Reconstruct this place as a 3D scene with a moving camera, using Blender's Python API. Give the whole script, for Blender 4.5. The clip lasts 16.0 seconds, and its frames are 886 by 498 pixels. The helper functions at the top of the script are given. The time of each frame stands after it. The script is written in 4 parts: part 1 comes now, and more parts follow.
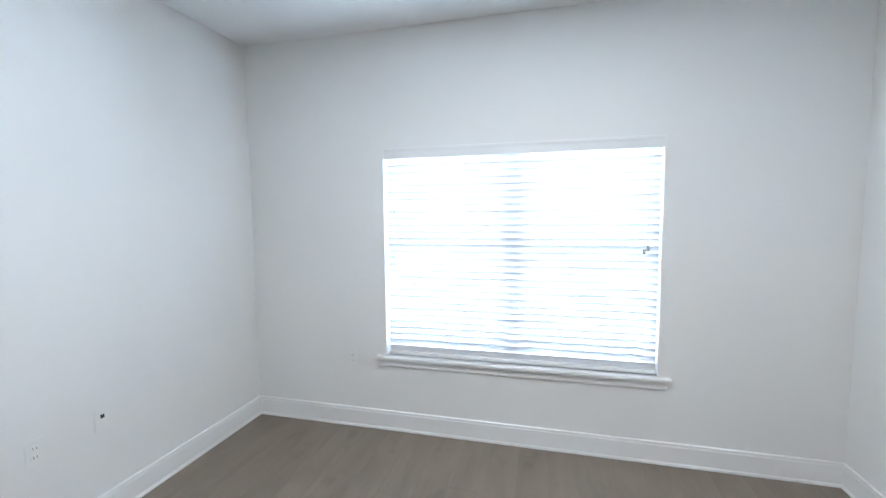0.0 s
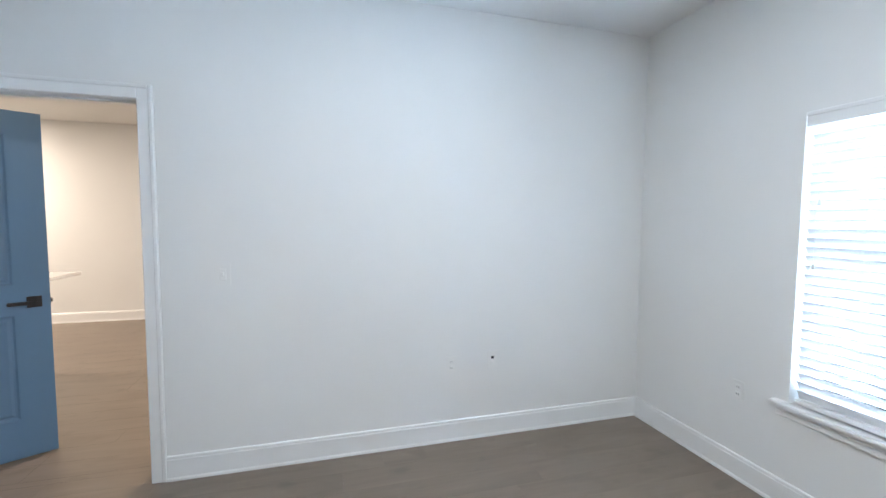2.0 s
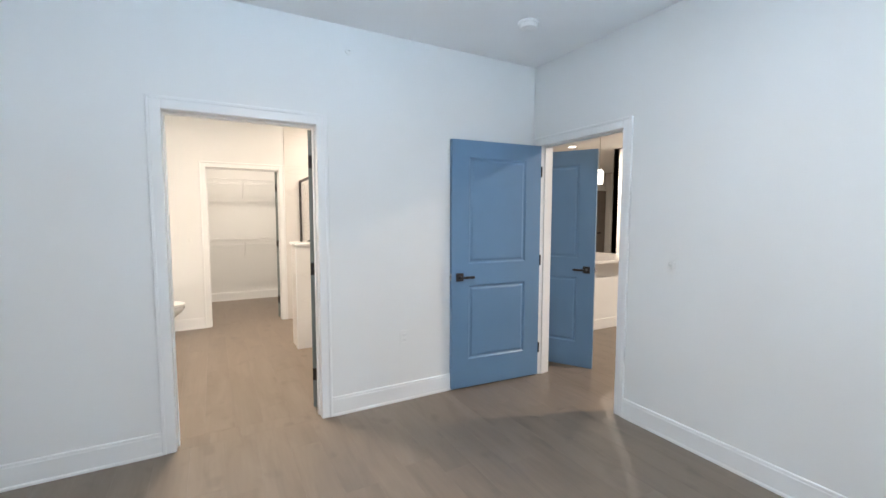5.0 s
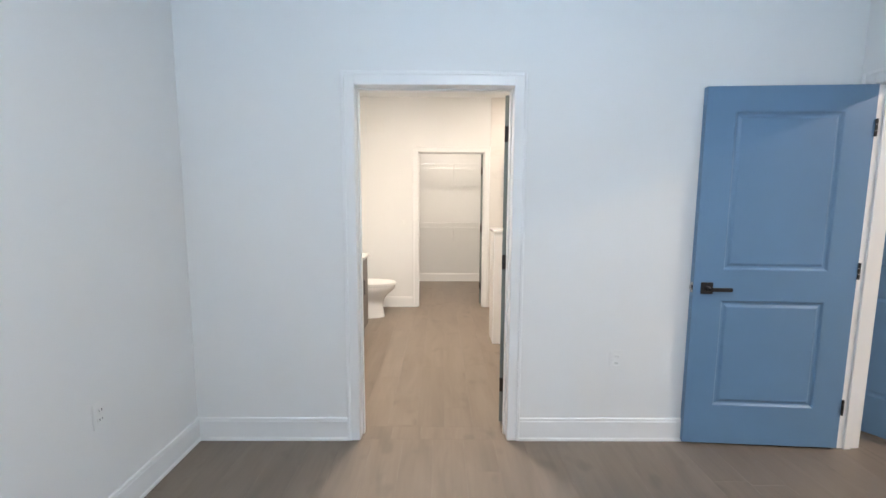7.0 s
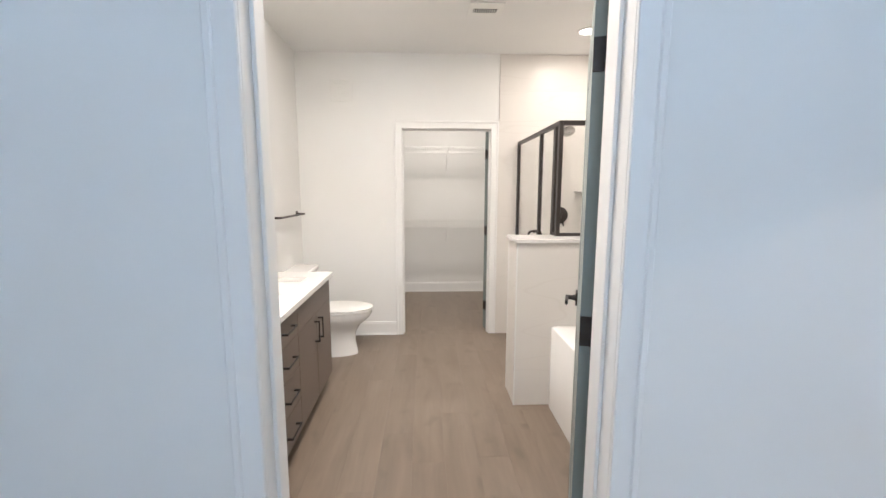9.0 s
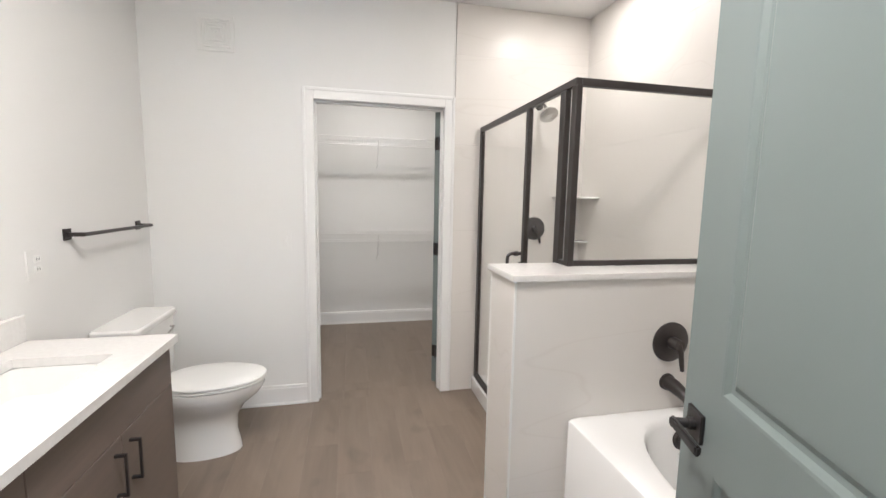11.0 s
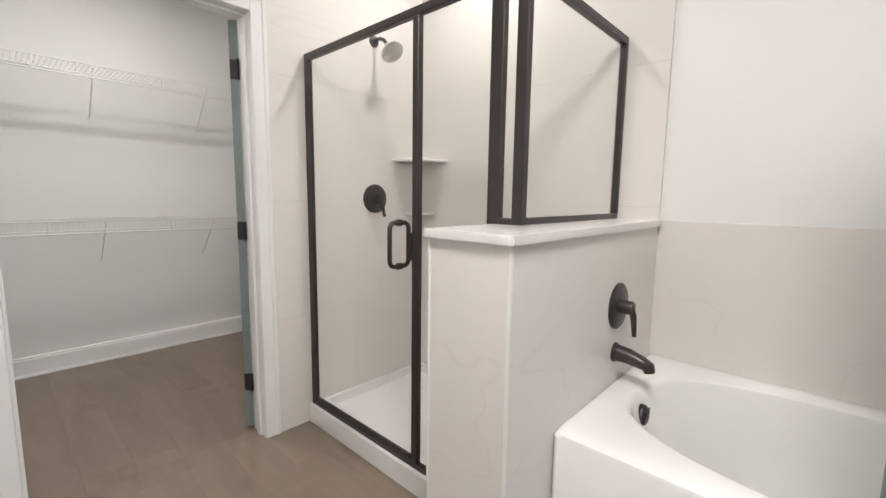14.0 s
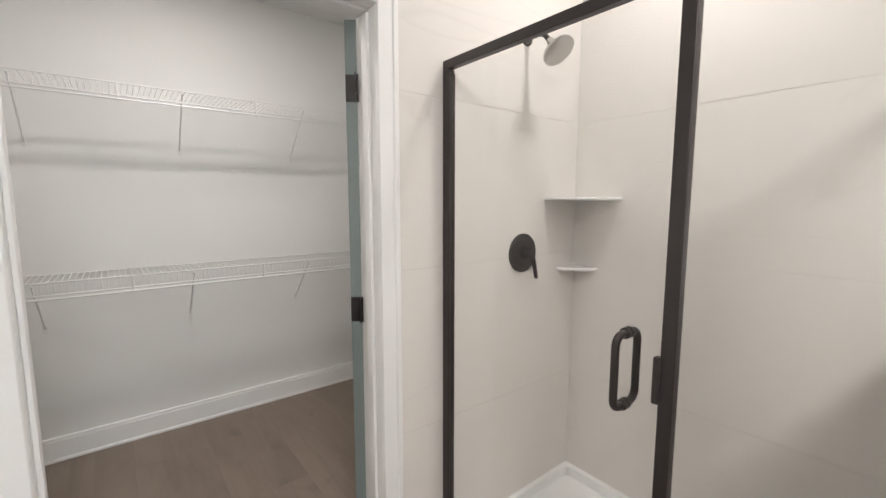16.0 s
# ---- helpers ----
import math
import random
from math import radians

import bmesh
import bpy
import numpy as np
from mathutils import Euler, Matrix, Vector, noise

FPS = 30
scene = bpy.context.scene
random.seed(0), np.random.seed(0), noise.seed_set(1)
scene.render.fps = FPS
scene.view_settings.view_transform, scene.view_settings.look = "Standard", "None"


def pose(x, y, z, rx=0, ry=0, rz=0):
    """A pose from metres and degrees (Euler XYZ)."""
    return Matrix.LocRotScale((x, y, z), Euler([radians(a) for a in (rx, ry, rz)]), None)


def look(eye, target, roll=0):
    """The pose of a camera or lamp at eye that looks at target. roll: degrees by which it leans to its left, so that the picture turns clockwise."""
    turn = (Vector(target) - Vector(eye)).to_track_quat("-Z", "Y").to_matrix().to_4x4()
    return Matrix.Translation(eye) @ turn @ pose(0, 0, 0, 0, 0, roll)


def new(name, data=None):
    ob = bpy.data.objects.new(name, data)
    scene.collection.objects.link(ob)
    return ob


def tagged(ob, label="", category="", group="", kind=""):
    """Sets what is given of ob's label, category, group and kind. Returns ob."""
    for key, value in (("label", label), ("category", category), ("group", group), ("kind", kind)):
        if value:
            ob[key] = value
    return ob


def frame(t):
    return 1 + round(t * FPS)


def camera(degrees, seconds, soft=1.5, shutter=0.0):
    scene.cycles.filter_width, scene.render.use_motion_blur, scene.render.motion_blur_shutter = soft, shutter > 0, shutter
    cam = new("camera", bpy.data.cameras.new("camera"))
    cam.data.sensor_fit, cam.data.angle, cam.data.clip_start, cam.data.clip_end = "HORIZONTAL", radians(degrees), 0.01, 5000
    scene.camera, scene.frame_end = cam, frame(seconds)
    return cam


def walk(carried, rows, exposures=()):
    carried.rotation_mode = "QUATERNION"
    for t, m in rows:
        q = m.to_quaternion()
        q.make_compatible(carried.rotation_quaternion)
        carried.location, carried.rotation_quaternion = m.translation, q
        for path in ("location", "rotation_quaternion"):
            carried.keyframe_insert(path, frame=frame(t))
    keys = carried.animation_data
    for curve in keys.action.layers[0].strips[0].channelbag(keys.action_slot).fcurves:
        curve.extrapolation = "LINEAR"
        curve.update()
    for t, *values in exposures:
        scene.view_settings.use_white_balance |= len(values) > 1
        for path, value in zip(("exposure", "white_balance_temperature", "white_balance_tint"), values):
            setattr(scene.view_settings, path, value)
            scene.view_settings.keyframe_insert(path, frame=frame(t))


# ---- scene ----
cam = camera(93.3, 16.0)
PATH = [
    (0, (0.546, 0.656, 1.52), (0.049, 2.586, 1.354), -0.5),
    (0.5, (0.707, 0.754, 1.54), (-0.282, 2.482, 1.356), -0.5),
    (1, (0.783, 0.89, 1.497), (-0.62, 2.305, 1.325), -0.3),
    (1.5, (0.877, 0.999, 1.457), (-0.844, 2.006, 1.308), 0.2),
    (2, (0.925, 1.109, 1.434), (-0.994, 1.655, 1.3), 0.4),
    (2.5, (0.997, 1.255, 1.452), (-0.996, 1.337, 1.306), 0.5),
    (3, (1.069, 1.421, 1.46), (-0.89, 1.049, 1.305), 0.4),
    (3.5, (1.07, 1.628, 1.449), (-0.751, 0.814, 1.295), 0.4),
    (4, (1.057, 1.808, 1.46), (-0.539, 0.613, 1.298), 0.3),
    (4.5, (1.028, 1.995, 1.478), (-0.282, 0.495, 1.301), 0.2),
    (5, (0.921, 2.187, 1.432), (-0.038, 0.439, 1.277), 0.1),
    (5.2, (0.847, 2.202, 1.466), (0.044, 0.379, 1.287), 0.2),
    (7.3, (0.691, 1.429, 1.422), (0.694, -0.557, 1.19), 0.3),
    (7.5, (0.708, 1.289, 1.425), (0.707, -0.697, 1.187), 0.2),
    (8, (0.732, 0.922, 1.43), (0.713, -1.061, 1.175), 0.2),
    (8.2, (0.728, 0.789, 1.43), (0.703, -1.195, 1.175), 0.1),
    (8.5, (0.759, 0.567, 1.437), (0.707, -1.415, 1.178), 0.1),
    (9, (0.764, 0.235, 1.458), (0.679, -1.744, 1.181), 0.1),
    (9.2, (0.798, 0.114, 1.431), (0.667, -1.865, 1.172), 0.2),
    (11.3, (0.768, -1.121, 1.424), (0.249, -3.037, 1.181), 0.7),
    (11.5, (0.769, -1.187, 1.444), (0.182, -3.08, 1.178), 0.5),
    (12, (0.708, -1.405, 1.393), (-0.067, -3.231, 1.135), 0.7),
    (12.5, (0.738, -1.56, 1.317), (-0.217, -3.299, 1.062), 0.8),
    (13, (0.825, -1.675, 1.254), (-0.324, -3.292, 1.002), 0.9),
    (13.5, (0.91, -1.791, 1.222), (-0.422, -3.261, 0.963), 0.8),
    (14, (0.983, -1.898, 1.232), (-0.474, -3.245, 0.984), 0.8),
    (14.5, (0.971, -2.01, 1.315), (-0.55, -3.285, 1.067), 0.5),
    (15, (0.91, -2.208, 1.384), (-0.614, -3.479, 1.138), 0.2),
    (15.5, (0.861, -2.443, 1.419), (-0.555, -3.835, 1.182), 0.3),
    (16, (0.806, -2.691, 1.44), (-0.421, -4.254, 1.21), 0.0),
]
walk(cam, [(t, look(eye, target, roll)) for t, eye, target, roll in PATH],
     exposures=[(0, 0.58, 5850, 10), (3.0, 0.58, 5800, 10), (5.0, 0.55, 5900, 10), (8.0, 0.5, 5650, 10), (9.0, 0.38, 5450, 10), (11.2, 0.2, 5200, 9), (16.0, 0.17, 5200, 9)])

# ---- world and lamps ----
world = bpy.data.worlds.new("sky")
scene.world = world
world.use_nodes = True
wn = world.node_tree.nodes
sky = wn.new("ShaderNodeTexSky")
sky.sky_type = "NISHITA"
sky.sun_disc = False
sky.sun_elevation, sky.sun_rotation = radians(50), radians(150)
world.node_tree.links.new(sky.outputs[0], wn["Background"].inputs[0])
wn["Background"].inputs[1].default_value = 0.1


def area_lamp(name, at, aim, power, colour, sx, sy=None, spread=180.0):
    data = bpy.data.lights.new(name, "AREA")
    data.energy, data.color = power, colour
    if sy is None:
        data.shape, data.size = "DISK", sx
    else:
        data.shape, data.size, data.size_y = "RECTANGLE", sx, sy
    data.spread = radians(spread)
    ob = new(name, data)
    ob.matrix_world = look(at, aim)
    return ob


DAY = (0.66, 0.84, 1.0)
WARM = (1.0, 0.80, 0.60)
SOFT = (1.0, 0.96, 0.90)
area_lamp("window_daylight", (0.315, 4.05, 0.95), (0.315, 2.0, 1.75), 310, DAY, 2.4, 1.9, 100.0)
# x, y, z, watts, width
# shower downlight, then an added bath fill disc out of view, then closet light
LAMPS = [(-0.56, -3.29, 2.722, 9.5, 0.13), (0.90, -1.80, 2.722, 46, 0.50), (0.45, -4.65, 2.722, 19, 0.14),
         # bedroom fill disc, unseen overhead, added to brighten the walls
         (0.40, 1.55, 2.722, 21, 0.46),
         # two unseen living room lamps, added to brighten the space past the entry
         (-3.4, 0.8, 2.722, 62, 0.13), (-5.0, -3.6, 2.722, 90, 0.13)]
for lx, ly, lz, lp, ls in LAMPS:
    area_lamp("downlight_or_fill_lamp", (lx, ly, lz), (lx, ly + 0.0001, 0), lp, SOFT if ls == 0.46 else WARM, ls)


# ---- materials ----
def material(name, base, rough=0.5, metal=0.0, vary=0.06, scale=6.0, grain=0.0, grain_scale=180.0, stretch=(1, 1, 1), spec=0.5, rand=0.0, coat=0.0):
    m = bpy.data.materials.new(name)
    m.use_nodes = True
    n, l = m.node_tree.nodes, m.node_tree.links
    b = n["Principled BSDF"]
    b.inputs["Roughness"].default_value = rough
    b.inputs["Metallic"].default_value = metal
    b.inputs["Specular IOR Level"].default_value = spec
    b.inputs["Coat Weight"].default_value = coat
    b.inputs["Coat Roughness"].default_value = 0.08
    tc, mp = n.new("ShaderNodeTexCoord"), n.new("ShaderNodeMapping")
    mp.inputs["Scale"].default_value = stretch
    l.new(tc.outputs["Object"], mp.inputs[0])
    big = n.new("ShaderNodeTexNoise")
    big.inputs["Scale"].default_value, big.inputs["Detail"].default_value = scale, 4
    l.new(mp.outputs[0], big.inputs["Vector"])
    ramp = n.new("ShaderNodeMapRange")
    ramp.inputs[1].default_value, ramp.inputs[2].default_value = 0.3, 0.7
    ramp.inputs[3].default_value, ramp.inputs[4].default_value = 1 - vary, 1 + vary
    l.new(big.outputs[0], ramp.inputs[0])
    hsv = n.new("ShaderNodeHueSaturation")
    hsv.inputs["Color"].default_value = (*base, 1)
    value = ramp.outputs[0]
    if rand:
        info, rr, mul = n.new("ShaderNodeObjectInfo"), n.new("ShaderNodeMapRange"), n.new("ShaderNodeMath")
        rr.inputs[3].default_value, rr.inputs[4].default_value = 1 - rand, 1 + rand
        mul.operation = "MULTIPLY"
        l.new(info.outputs["Random"], rr.inputs[0])
        l.new(rr.outputs[0], mul.inputs[0]), l.new(value, mul.inputs[1])
        value = mul.outputs[0]
    l.new(value, hsv.inputs["Value"])
    l.new(hsv.outputs[0], b.inputs["Base Color"])
    rr2 = n.new("ShaderNodeMapRange")
    rr2.inputs[3].default_value, rr2.inputs[4].default_value = max(rough - 0.06, 0.02), rough + 0.06
    l.new(big.outputs[0], rr2.inputs[0])
    l.new(rr2.outputs[0], b.inputs["Roughness"])
    if grain:
        fine, bump = n.new("ShaderNodeTexNoise"), n.new("ShaderNodeBump")
        fine.inputs["Scale"].default_value, fine.inputs["Detail"].default_value = grain_scale, 3
        bump.inputs["Strength"].default_value, bump.inputs["Distance"].default_value = grain, 0.002
        l.new(tc.outputs["Object"], fine.inputs["Vector"])
        l.new(fine.outputs[0], bump.inputs["Height"])
        l.new(bump.outputs[0], b.inputs["Normal"])
    return m


def plank_material():
    """Grey-brown vinyl plank: long grain along y, cathedral figure, darker knots, a different shift on each plank."""
    m = bpy.data.materials.new("vinyl_plank")
    m.use_nodes = True
    n, l = m.node_tree.nodes, m.node_tree.links
    b = n["Principled BSDF"]
    geo, info, add = n.new("ShaderNodeNewGeometry"), n.new("ShaderNodeObjectInfo"), n.new("ShaderNodeVectorMath")
    sh = n.new("ShaderNodeVectorMath")
    sh.operation = "SCALE"
    sh.inputs[0].default_value = (13.0, 31.0, 7.0)
    l.new(info.outputs["Random"], sh.inputs["Scale"])
    l.new(geo.outputs["Position"], add.inputs[0]), l.new(sh.outputs[0], add.inputs[1])

    def noise_at(stretch, scale, detail, distort=0.0):
        mp, t = n.new("ShaderNodeMapping"), n.new("ShaderNodeTexNoise")
        mp.inputs["Scale"].default_value = stretch
        t.inputs["Scale"].default_value, t.inputs["Detail"].default_value = scale, detail
        t.inputs["Distortion"].default_value = distort
        l.new(add.outputs[0], mp.inputs[0]), l.new(mp.outputs[0], t.inputs["Vector"])
        return t
    fine = noise_at((48, 3.0, 1), 1.0, 4)
    broad = noise_at((7, 1.6, 1), 1.0, 4, 0.6)
    knots = noise_at((7, 5, 1), 1.0, 1)
    knots.noise_dimensions = "2D"
    broad.noise_dimensions = "2D"
    fine.noise_dimensions = "2D"
    ramp = n.new("ShaderNodeValToRGB")
    e = ramp.color_ramp.elements
    e[0].position, e[0].color = 0.26, (0.172, 0.135, 0.103, 1)
    e[1].position, e[1].color = 0.76, (0.236, 0.189, 0.146, 1)
    mix = n.new("ShaderNodeMath")
    mix.operation = "MULTIPLY_ADD"
    mix.inputs[1].default_value = 0.22
    mul = n.new("ShaderNodeMath")
    mul.operation = "MULTIPLY"
    mul.inputs[1].default_value = 0.78
    l.new(broad.outputs[0], mul.inputs[0])
    l.new(fine.outputs[0], mix.inputs[0]), l.new(mul.outputs[0], mix.inputs[2])
    l.new(mix.outputs[0], ramp.inputs[0])
    kr = n.new("ShaderNodeMapRange")
    kr.inputs[1].default_value, kr.inputs[2].default_value, kr.inputs[3].default_value, kr.inputs[4].default_value = 0.18, 0.33, 0.84, 1.0
    l.new(knots.outputs[0], kr.inputs[0])
    rr, m2, hsv = n.new("ShaderNodeMapRange"), n.new("ShaderNodeMath"), n.new("ShaderNodeHueSaturation")
    rr.inputs[3].default_value, rr.inputs[4].default_value = 0.97, 1.03
    m2.operation = "MULTIPLY"
    l.new(info.outputs["Random"], rr.inputs[0])
    l.new(rr.outputs[0], m2.inputs[0]), l.new(kr.outputs[0], m2.inputs[1])
    l.new(ramp.outputs[0], hsv.inputs["Color"]), l.new(m2.outputs[0], hsv.inputs["Value"])
    l.new(hsv.outputs[0], b.inputs["Base Color"])
    rgh = n.new("ShaderNodeMapRange")
    rgh.inputs[3].default_value, rgh.inputs[4].default_value = 0.31, 0.36
    l.new(broad.outputs[0], rgh.inputs[0]), l.new(rgh.outputs[0], b.inputs["Roughness"])
    return m


def slab_material():
    """Glossy off-white porcelain with a few faint warm veins."""
    m = material("porcelain_slab", (0.73, 0.705, 0.67), 0.34, vary=0.010, scale=1.2, rand=0.012, spec=0.28)
    n, l = m.node_tree.nodes, m.node_tree.links
    b = n["Principled BSDF"]
    src = b.inputs["Base Color"].links[0].from_socket
    geo, t, mr, mix = n.new("ShaderNodeNewGeometry"), n.new("ShaderNodeTexNoise"), n.new("ShaderNodeMapRange"), n.new("ShaderNodeMix")
    t.inputs["Scale"].default_value, t.inputs["Detail"].default_value, t.inputs["Distortion"].default_value = 0.9, 3, 0.15
    sub, ab = n.new("ShaderNodeMath"), n.new("ShaderNodeMath")
    sub.operation, ab.operation = "SUBTRACT", "ABSOLUTE"
    sub.inputs[1].default_value = 0.5
    vm = n.new("ShaderNodeMapping")
    vm.inputs["Rotation"].default_value, vm.inputs["Scale"].default_value = (0.5, 0.6, 0.4), (0.30, 1.3, 1.9)
    l.new(geo.outputs["Position"], vm.inputs[0])
    l.new(vm.outputs[0], t.inputs["Vector"]), l.new(t.outputs[0], sub.inputs[0]), l.new(sub.outputs[0], ab.inputs[0])
    mr.inputs[1].default_value, mr.inputs[2].default_value, mr.inputs[3].default_value, mr.inputs[4].default_value = 0.0, 0.004, 0.13, 0.0
    l.new(ab.outputs[0], mr.inputs[0])
    mix.data_type = "RGBA"
    l.new(mr.outputs[0], mix.inputs[0]), l.new(src, mix.inputs[6])
    mix.inputs[7].default_value = (0.50, 0.45, 0.40, 1)
    l.new(mix.outputs[2], b.inputs["Base Color"])
    return m


WALL = material("matt_white_wall_paint", (0.80, 0.80, 0.785), 0.62, vary=0.012, scale=1.6, grain=0.10, grain_scale=260, spec=0.35)
CEIL = material("ceiling_paint", (0.82, 0.82, 0.81), 0.8, vary=0.015, scale=2, grain=0.15, grain_scale=220, spec=0.2)
TRIM = material("satin_white_trim", (0.83, 0.83, 0.82), 0.32, vary=0.012, scale=4, grain=0.03, grain_scale=90)
BLUE = material("slate_blue_door_paint", (0.140, 0.250, 0.40), 0.36, vary=0.03, scale=3, grain=0.05, grain_scale=300)
GREY_DOOR = material("grey_green_door_paint", (0.19, 0.225, 0.221), 0.36, vary=0.03, scale=3, grain=0.05, grain_scale=300)
BLACK = material("oil_rubbed_black_metal", (0.045, 0.042, 0.042), 0.34, metal=0.55, vary=0.15, scale=30)
BRONZE = material("dark_bronze_anodised", (0.060, 0.053, 0.051), 0.36, metal=0.6, vary=0.08, scale=12, grain=0.02)
CHROME = material("brushed_steel", (0.55, 0.54, 0.52), 0.22, metal=1.0, vary=0.05, scale=40)
PLANK = plank_material()
SUBFLOOR = material("dark_joint", (0.06, 0.05, 0.042), 0.8, vary=0.1)
SLAB = slab_material()
GROUT = material("pale_grout", (0.60, 0.58, 0.55), 0.8, vary=0.05, scale=20)
ACRYL = material("white_acrylic", (0.84, 0.84, 0.83), 0.12, vary=0.008, scale=3, coat=0.3)
PORC = material("white_vitreous_china", (0.84, 0.84, 0.82), 0.08, vary=0.008, scale=3, coat=0.4)
QUARTZ = material("white_quartz", (0.74, 0.73, 0.71), 0.18, vary=0.03, scale=60)
TAUPE = material("taupe_woodgrain_laminate", (0.150, 0.118, 0.098), 0.42, vary=0.10, scale=5, stretch=(1, 1, 10), grain=0.04)
PLASTIC = material("white_plastic", (0.80, 0.80, 0.78), 0.3, vary=0.01)
DARKHOLE = material("dark_slot", (0.02, 0.02, 0.025), 0.6, vary=0.1)
WIRE = material("white_vinyl_coated_wire", (0.78, 0.78, 0.77), 0.35, vary=0.02)
PANTRY = material("grey_brown_cabinet_paint", (0.19, 0.165, 0.145), 0.4, vary=0.05)
VINYL = material("white_window_vinyl", (0.80, 0.80, 0.80), 0.35, vary=0.01)

SLAT = bpy.data.materials.new("white_blind_slat")
SLAT.use_nodes = True
sn, sl = SLAT.node_tree.nodes, SLAT.node_tree.links
sb = sn["Principled BSDF"]
sb.inputs["Base Color"].default_value, sb.inputs["Roughness"].default_value = (0.80, 0.80, 0.81, 1), 0.4
st, sm = sn.new("ShaderNodeBsdfTranslucent"), sn.new("ShaderNodeMixShader")
st.inputs[0].default_value = (0.86, 0.88, 0.92, 1)
sm.inputs[0].default_value = 0.07
sl.new(sb.outputs[0], sm.inputs[1]), sl.new(st.outputs[0], sm.inputs[2])
sl.new(sm.outputs[0], sn["Material Output"].inputs[0])


def glass_material(name, tint, rough=0.0):
    m = bpy.data.materials.new(name)
    m.use_nodes = True
    n, l = m.node_tree.nodes, m.node_tree.links
    tr, gl, fr, mx = n.new("ShaderNodeBsdfTransparent"), n.new("ShaderNodeBsdfGlossy"), n.new("ShaderNodeLayerWeight"), n.new("ShaderNodeMixShader")
    pw, ma = n.new("ShaderNodeMath"), n.new("ShaderNodeMath")
    pw.operation, ma.operation = "POWER", "MULTIPLY_ADD"
    pw.inputs[1].default_value, ma.inputs[1].default_value, ma.inputs[2].default_value = 5.0, 0.5, 0.025
    l.new(fr.outputs["Facing"], pw.inputs[0]), l.new(pw.outputs[0], ma.inputs[0])
    tr.inputs[0].default_value = (*tint, 1)
    gl.inputs["Roughness"].default_value = rough
    fr.inputs[0].default_value = 0.5
    l.new(ma.outputs[0], mx.inputs[0]), l.new(tr.outputs[0], mx.inputs[1]), l.new(gl.outputs[0], mx.inputs[2])
    l.new(mx.outputs[0], n["Material Output"].inputs[0])
    return m


GLASS = glass_material("clear_glass", (0.985, 0.99, 0.987), 0.02)


def glow(name, colour, strength):
    m = bpy.data.materials.new(name)
    m.use_nodes = True
    b = m.node_tree.nodes["Principled BSDF"]
    b.inputs["Emission Color"].default_value, b.inputs["Emission Strength"].default_value = (*colour, 1), strength
    return m


BULB = glow("lit_pendant_glass", (1.0, 0.82, 0.62), 6.0)
LENS = glow("lit_downlight_lens", (1.0, 0.86, 0.70), 6.0)


# ---- mesh helpers ----
def merge(bm, tmp):
    me = bpy.data.meshes.new("tmp")
    tmp.to_mesh(me)
    tmp.free()
    bm.from_mesh(me)
    bpy.data.meshes.remove(me)


def box(bm, x0, x1, y0, y1, z0, z1, bev=0.0, seg=1, m=None):
    tmp = bmesh.new()
    mat = Matrix.Translation(((x0 + x1) / 2, (y0 + y1) / 2, (z0 + z1) / 2)) @ Matrix.Diagonal((abs(x1 - x0), abs(y1 - y0), abs(z1 - z0), 1))
    bmesh.ops.create_cube(tmp, size=1, matrix=mat)
    if bev:
        bmesh.ops.bevel(tmp, geom=tmp.edges[:], offset=bev, segments=seg, affect="EDGES")
    if m is not None:
        bmesh.ops.transform(tmp, matrix=m, verts=tmp.verts)
    merge(bm, tmp)
    return bm


def loft(bm, rings, cap0=True, cap1=True, m=None):
    """Skins rings of equal point count."""
    rows = [[bm.verts.new(m @ Vector(p) if m else p) for p in r] for r in rings]
    k = len(rows[0])
    for a, b in zip(rows, rows[1:]):
        for i in range(k):
            bm.faces.new((a[i], a[(i + 1) % k], b[(i + 1) % k], b[i]))
    if cap0:
        bm.faces.new(rows[0][::-1])
    if cap1:
        bm.faces.new(rows[-1])
    return bm


def lathe(bm, profile, seg=24, m=None):
    """profile: (radius, height) along local z."""
    return loft(bm, [[(r * math.cos(2 * math.pi * i / seg), r * math.sin(2 * math.pi * i / seg), z) for i in range(seg)] for r, z in profile], m=m)


def tube(bm, pts, r, seg=8):
    pts = [Vector(p) for p in pts]
    rings = []
    side = None
    for i, p in enumerate(pts):
        d = ((pts[min(i + 1, len(pts) - 1)] - p).normalized() + (p - pts[max(i - 1, 0)]).normalized()).normalized()
        if side is None:
            side = d.cross(Vector((0.31, 0.17, 0.93))).normalized()
        side = (side - d * side.dot(d)).normalized()
        up = d.cross(side)
        rr = r[i] if isinstance(r, (list, tuple)) else r
        rings.append([tuple(p + side * rr * math.cos(a) + up * rr * math.sin(a)) for a in [2 * math.pi * j / seg for j in range(seg)]])
    return loft(bm, rings)


def mesh_of(name, bm, mat, smooth=False):
    bmesh.ops.recalc_face_normals(bm, faces=bm.faces)
    me = bpy.data.meshes.new(name)
    bm.to_mesh(me)
    bm.free()
    me.materials.append(mat)
    if smooth:
        me.shade_smooth()
        me.set_sharp_from_angle(angle=radians(38))
    return me


def part(name, bm, mat, parent=None, label="", smooth=False):
    ob = new(name, mesh_of(name, bm, mat, smooth))
    if parent is not None:
        ob.parent = parent
    if label:
        ob["label"] = label
    return ob


def thing(name, at=(0, 0, 0), rz=0.0, label="", category="", group="", kind=""):
    ob = new(name)
    ob.empty_display_size = 0.05
    ob.matrix_basis = pose(*at, 0, 0, rz)
    return tagged(ob, label, category, group, kind)


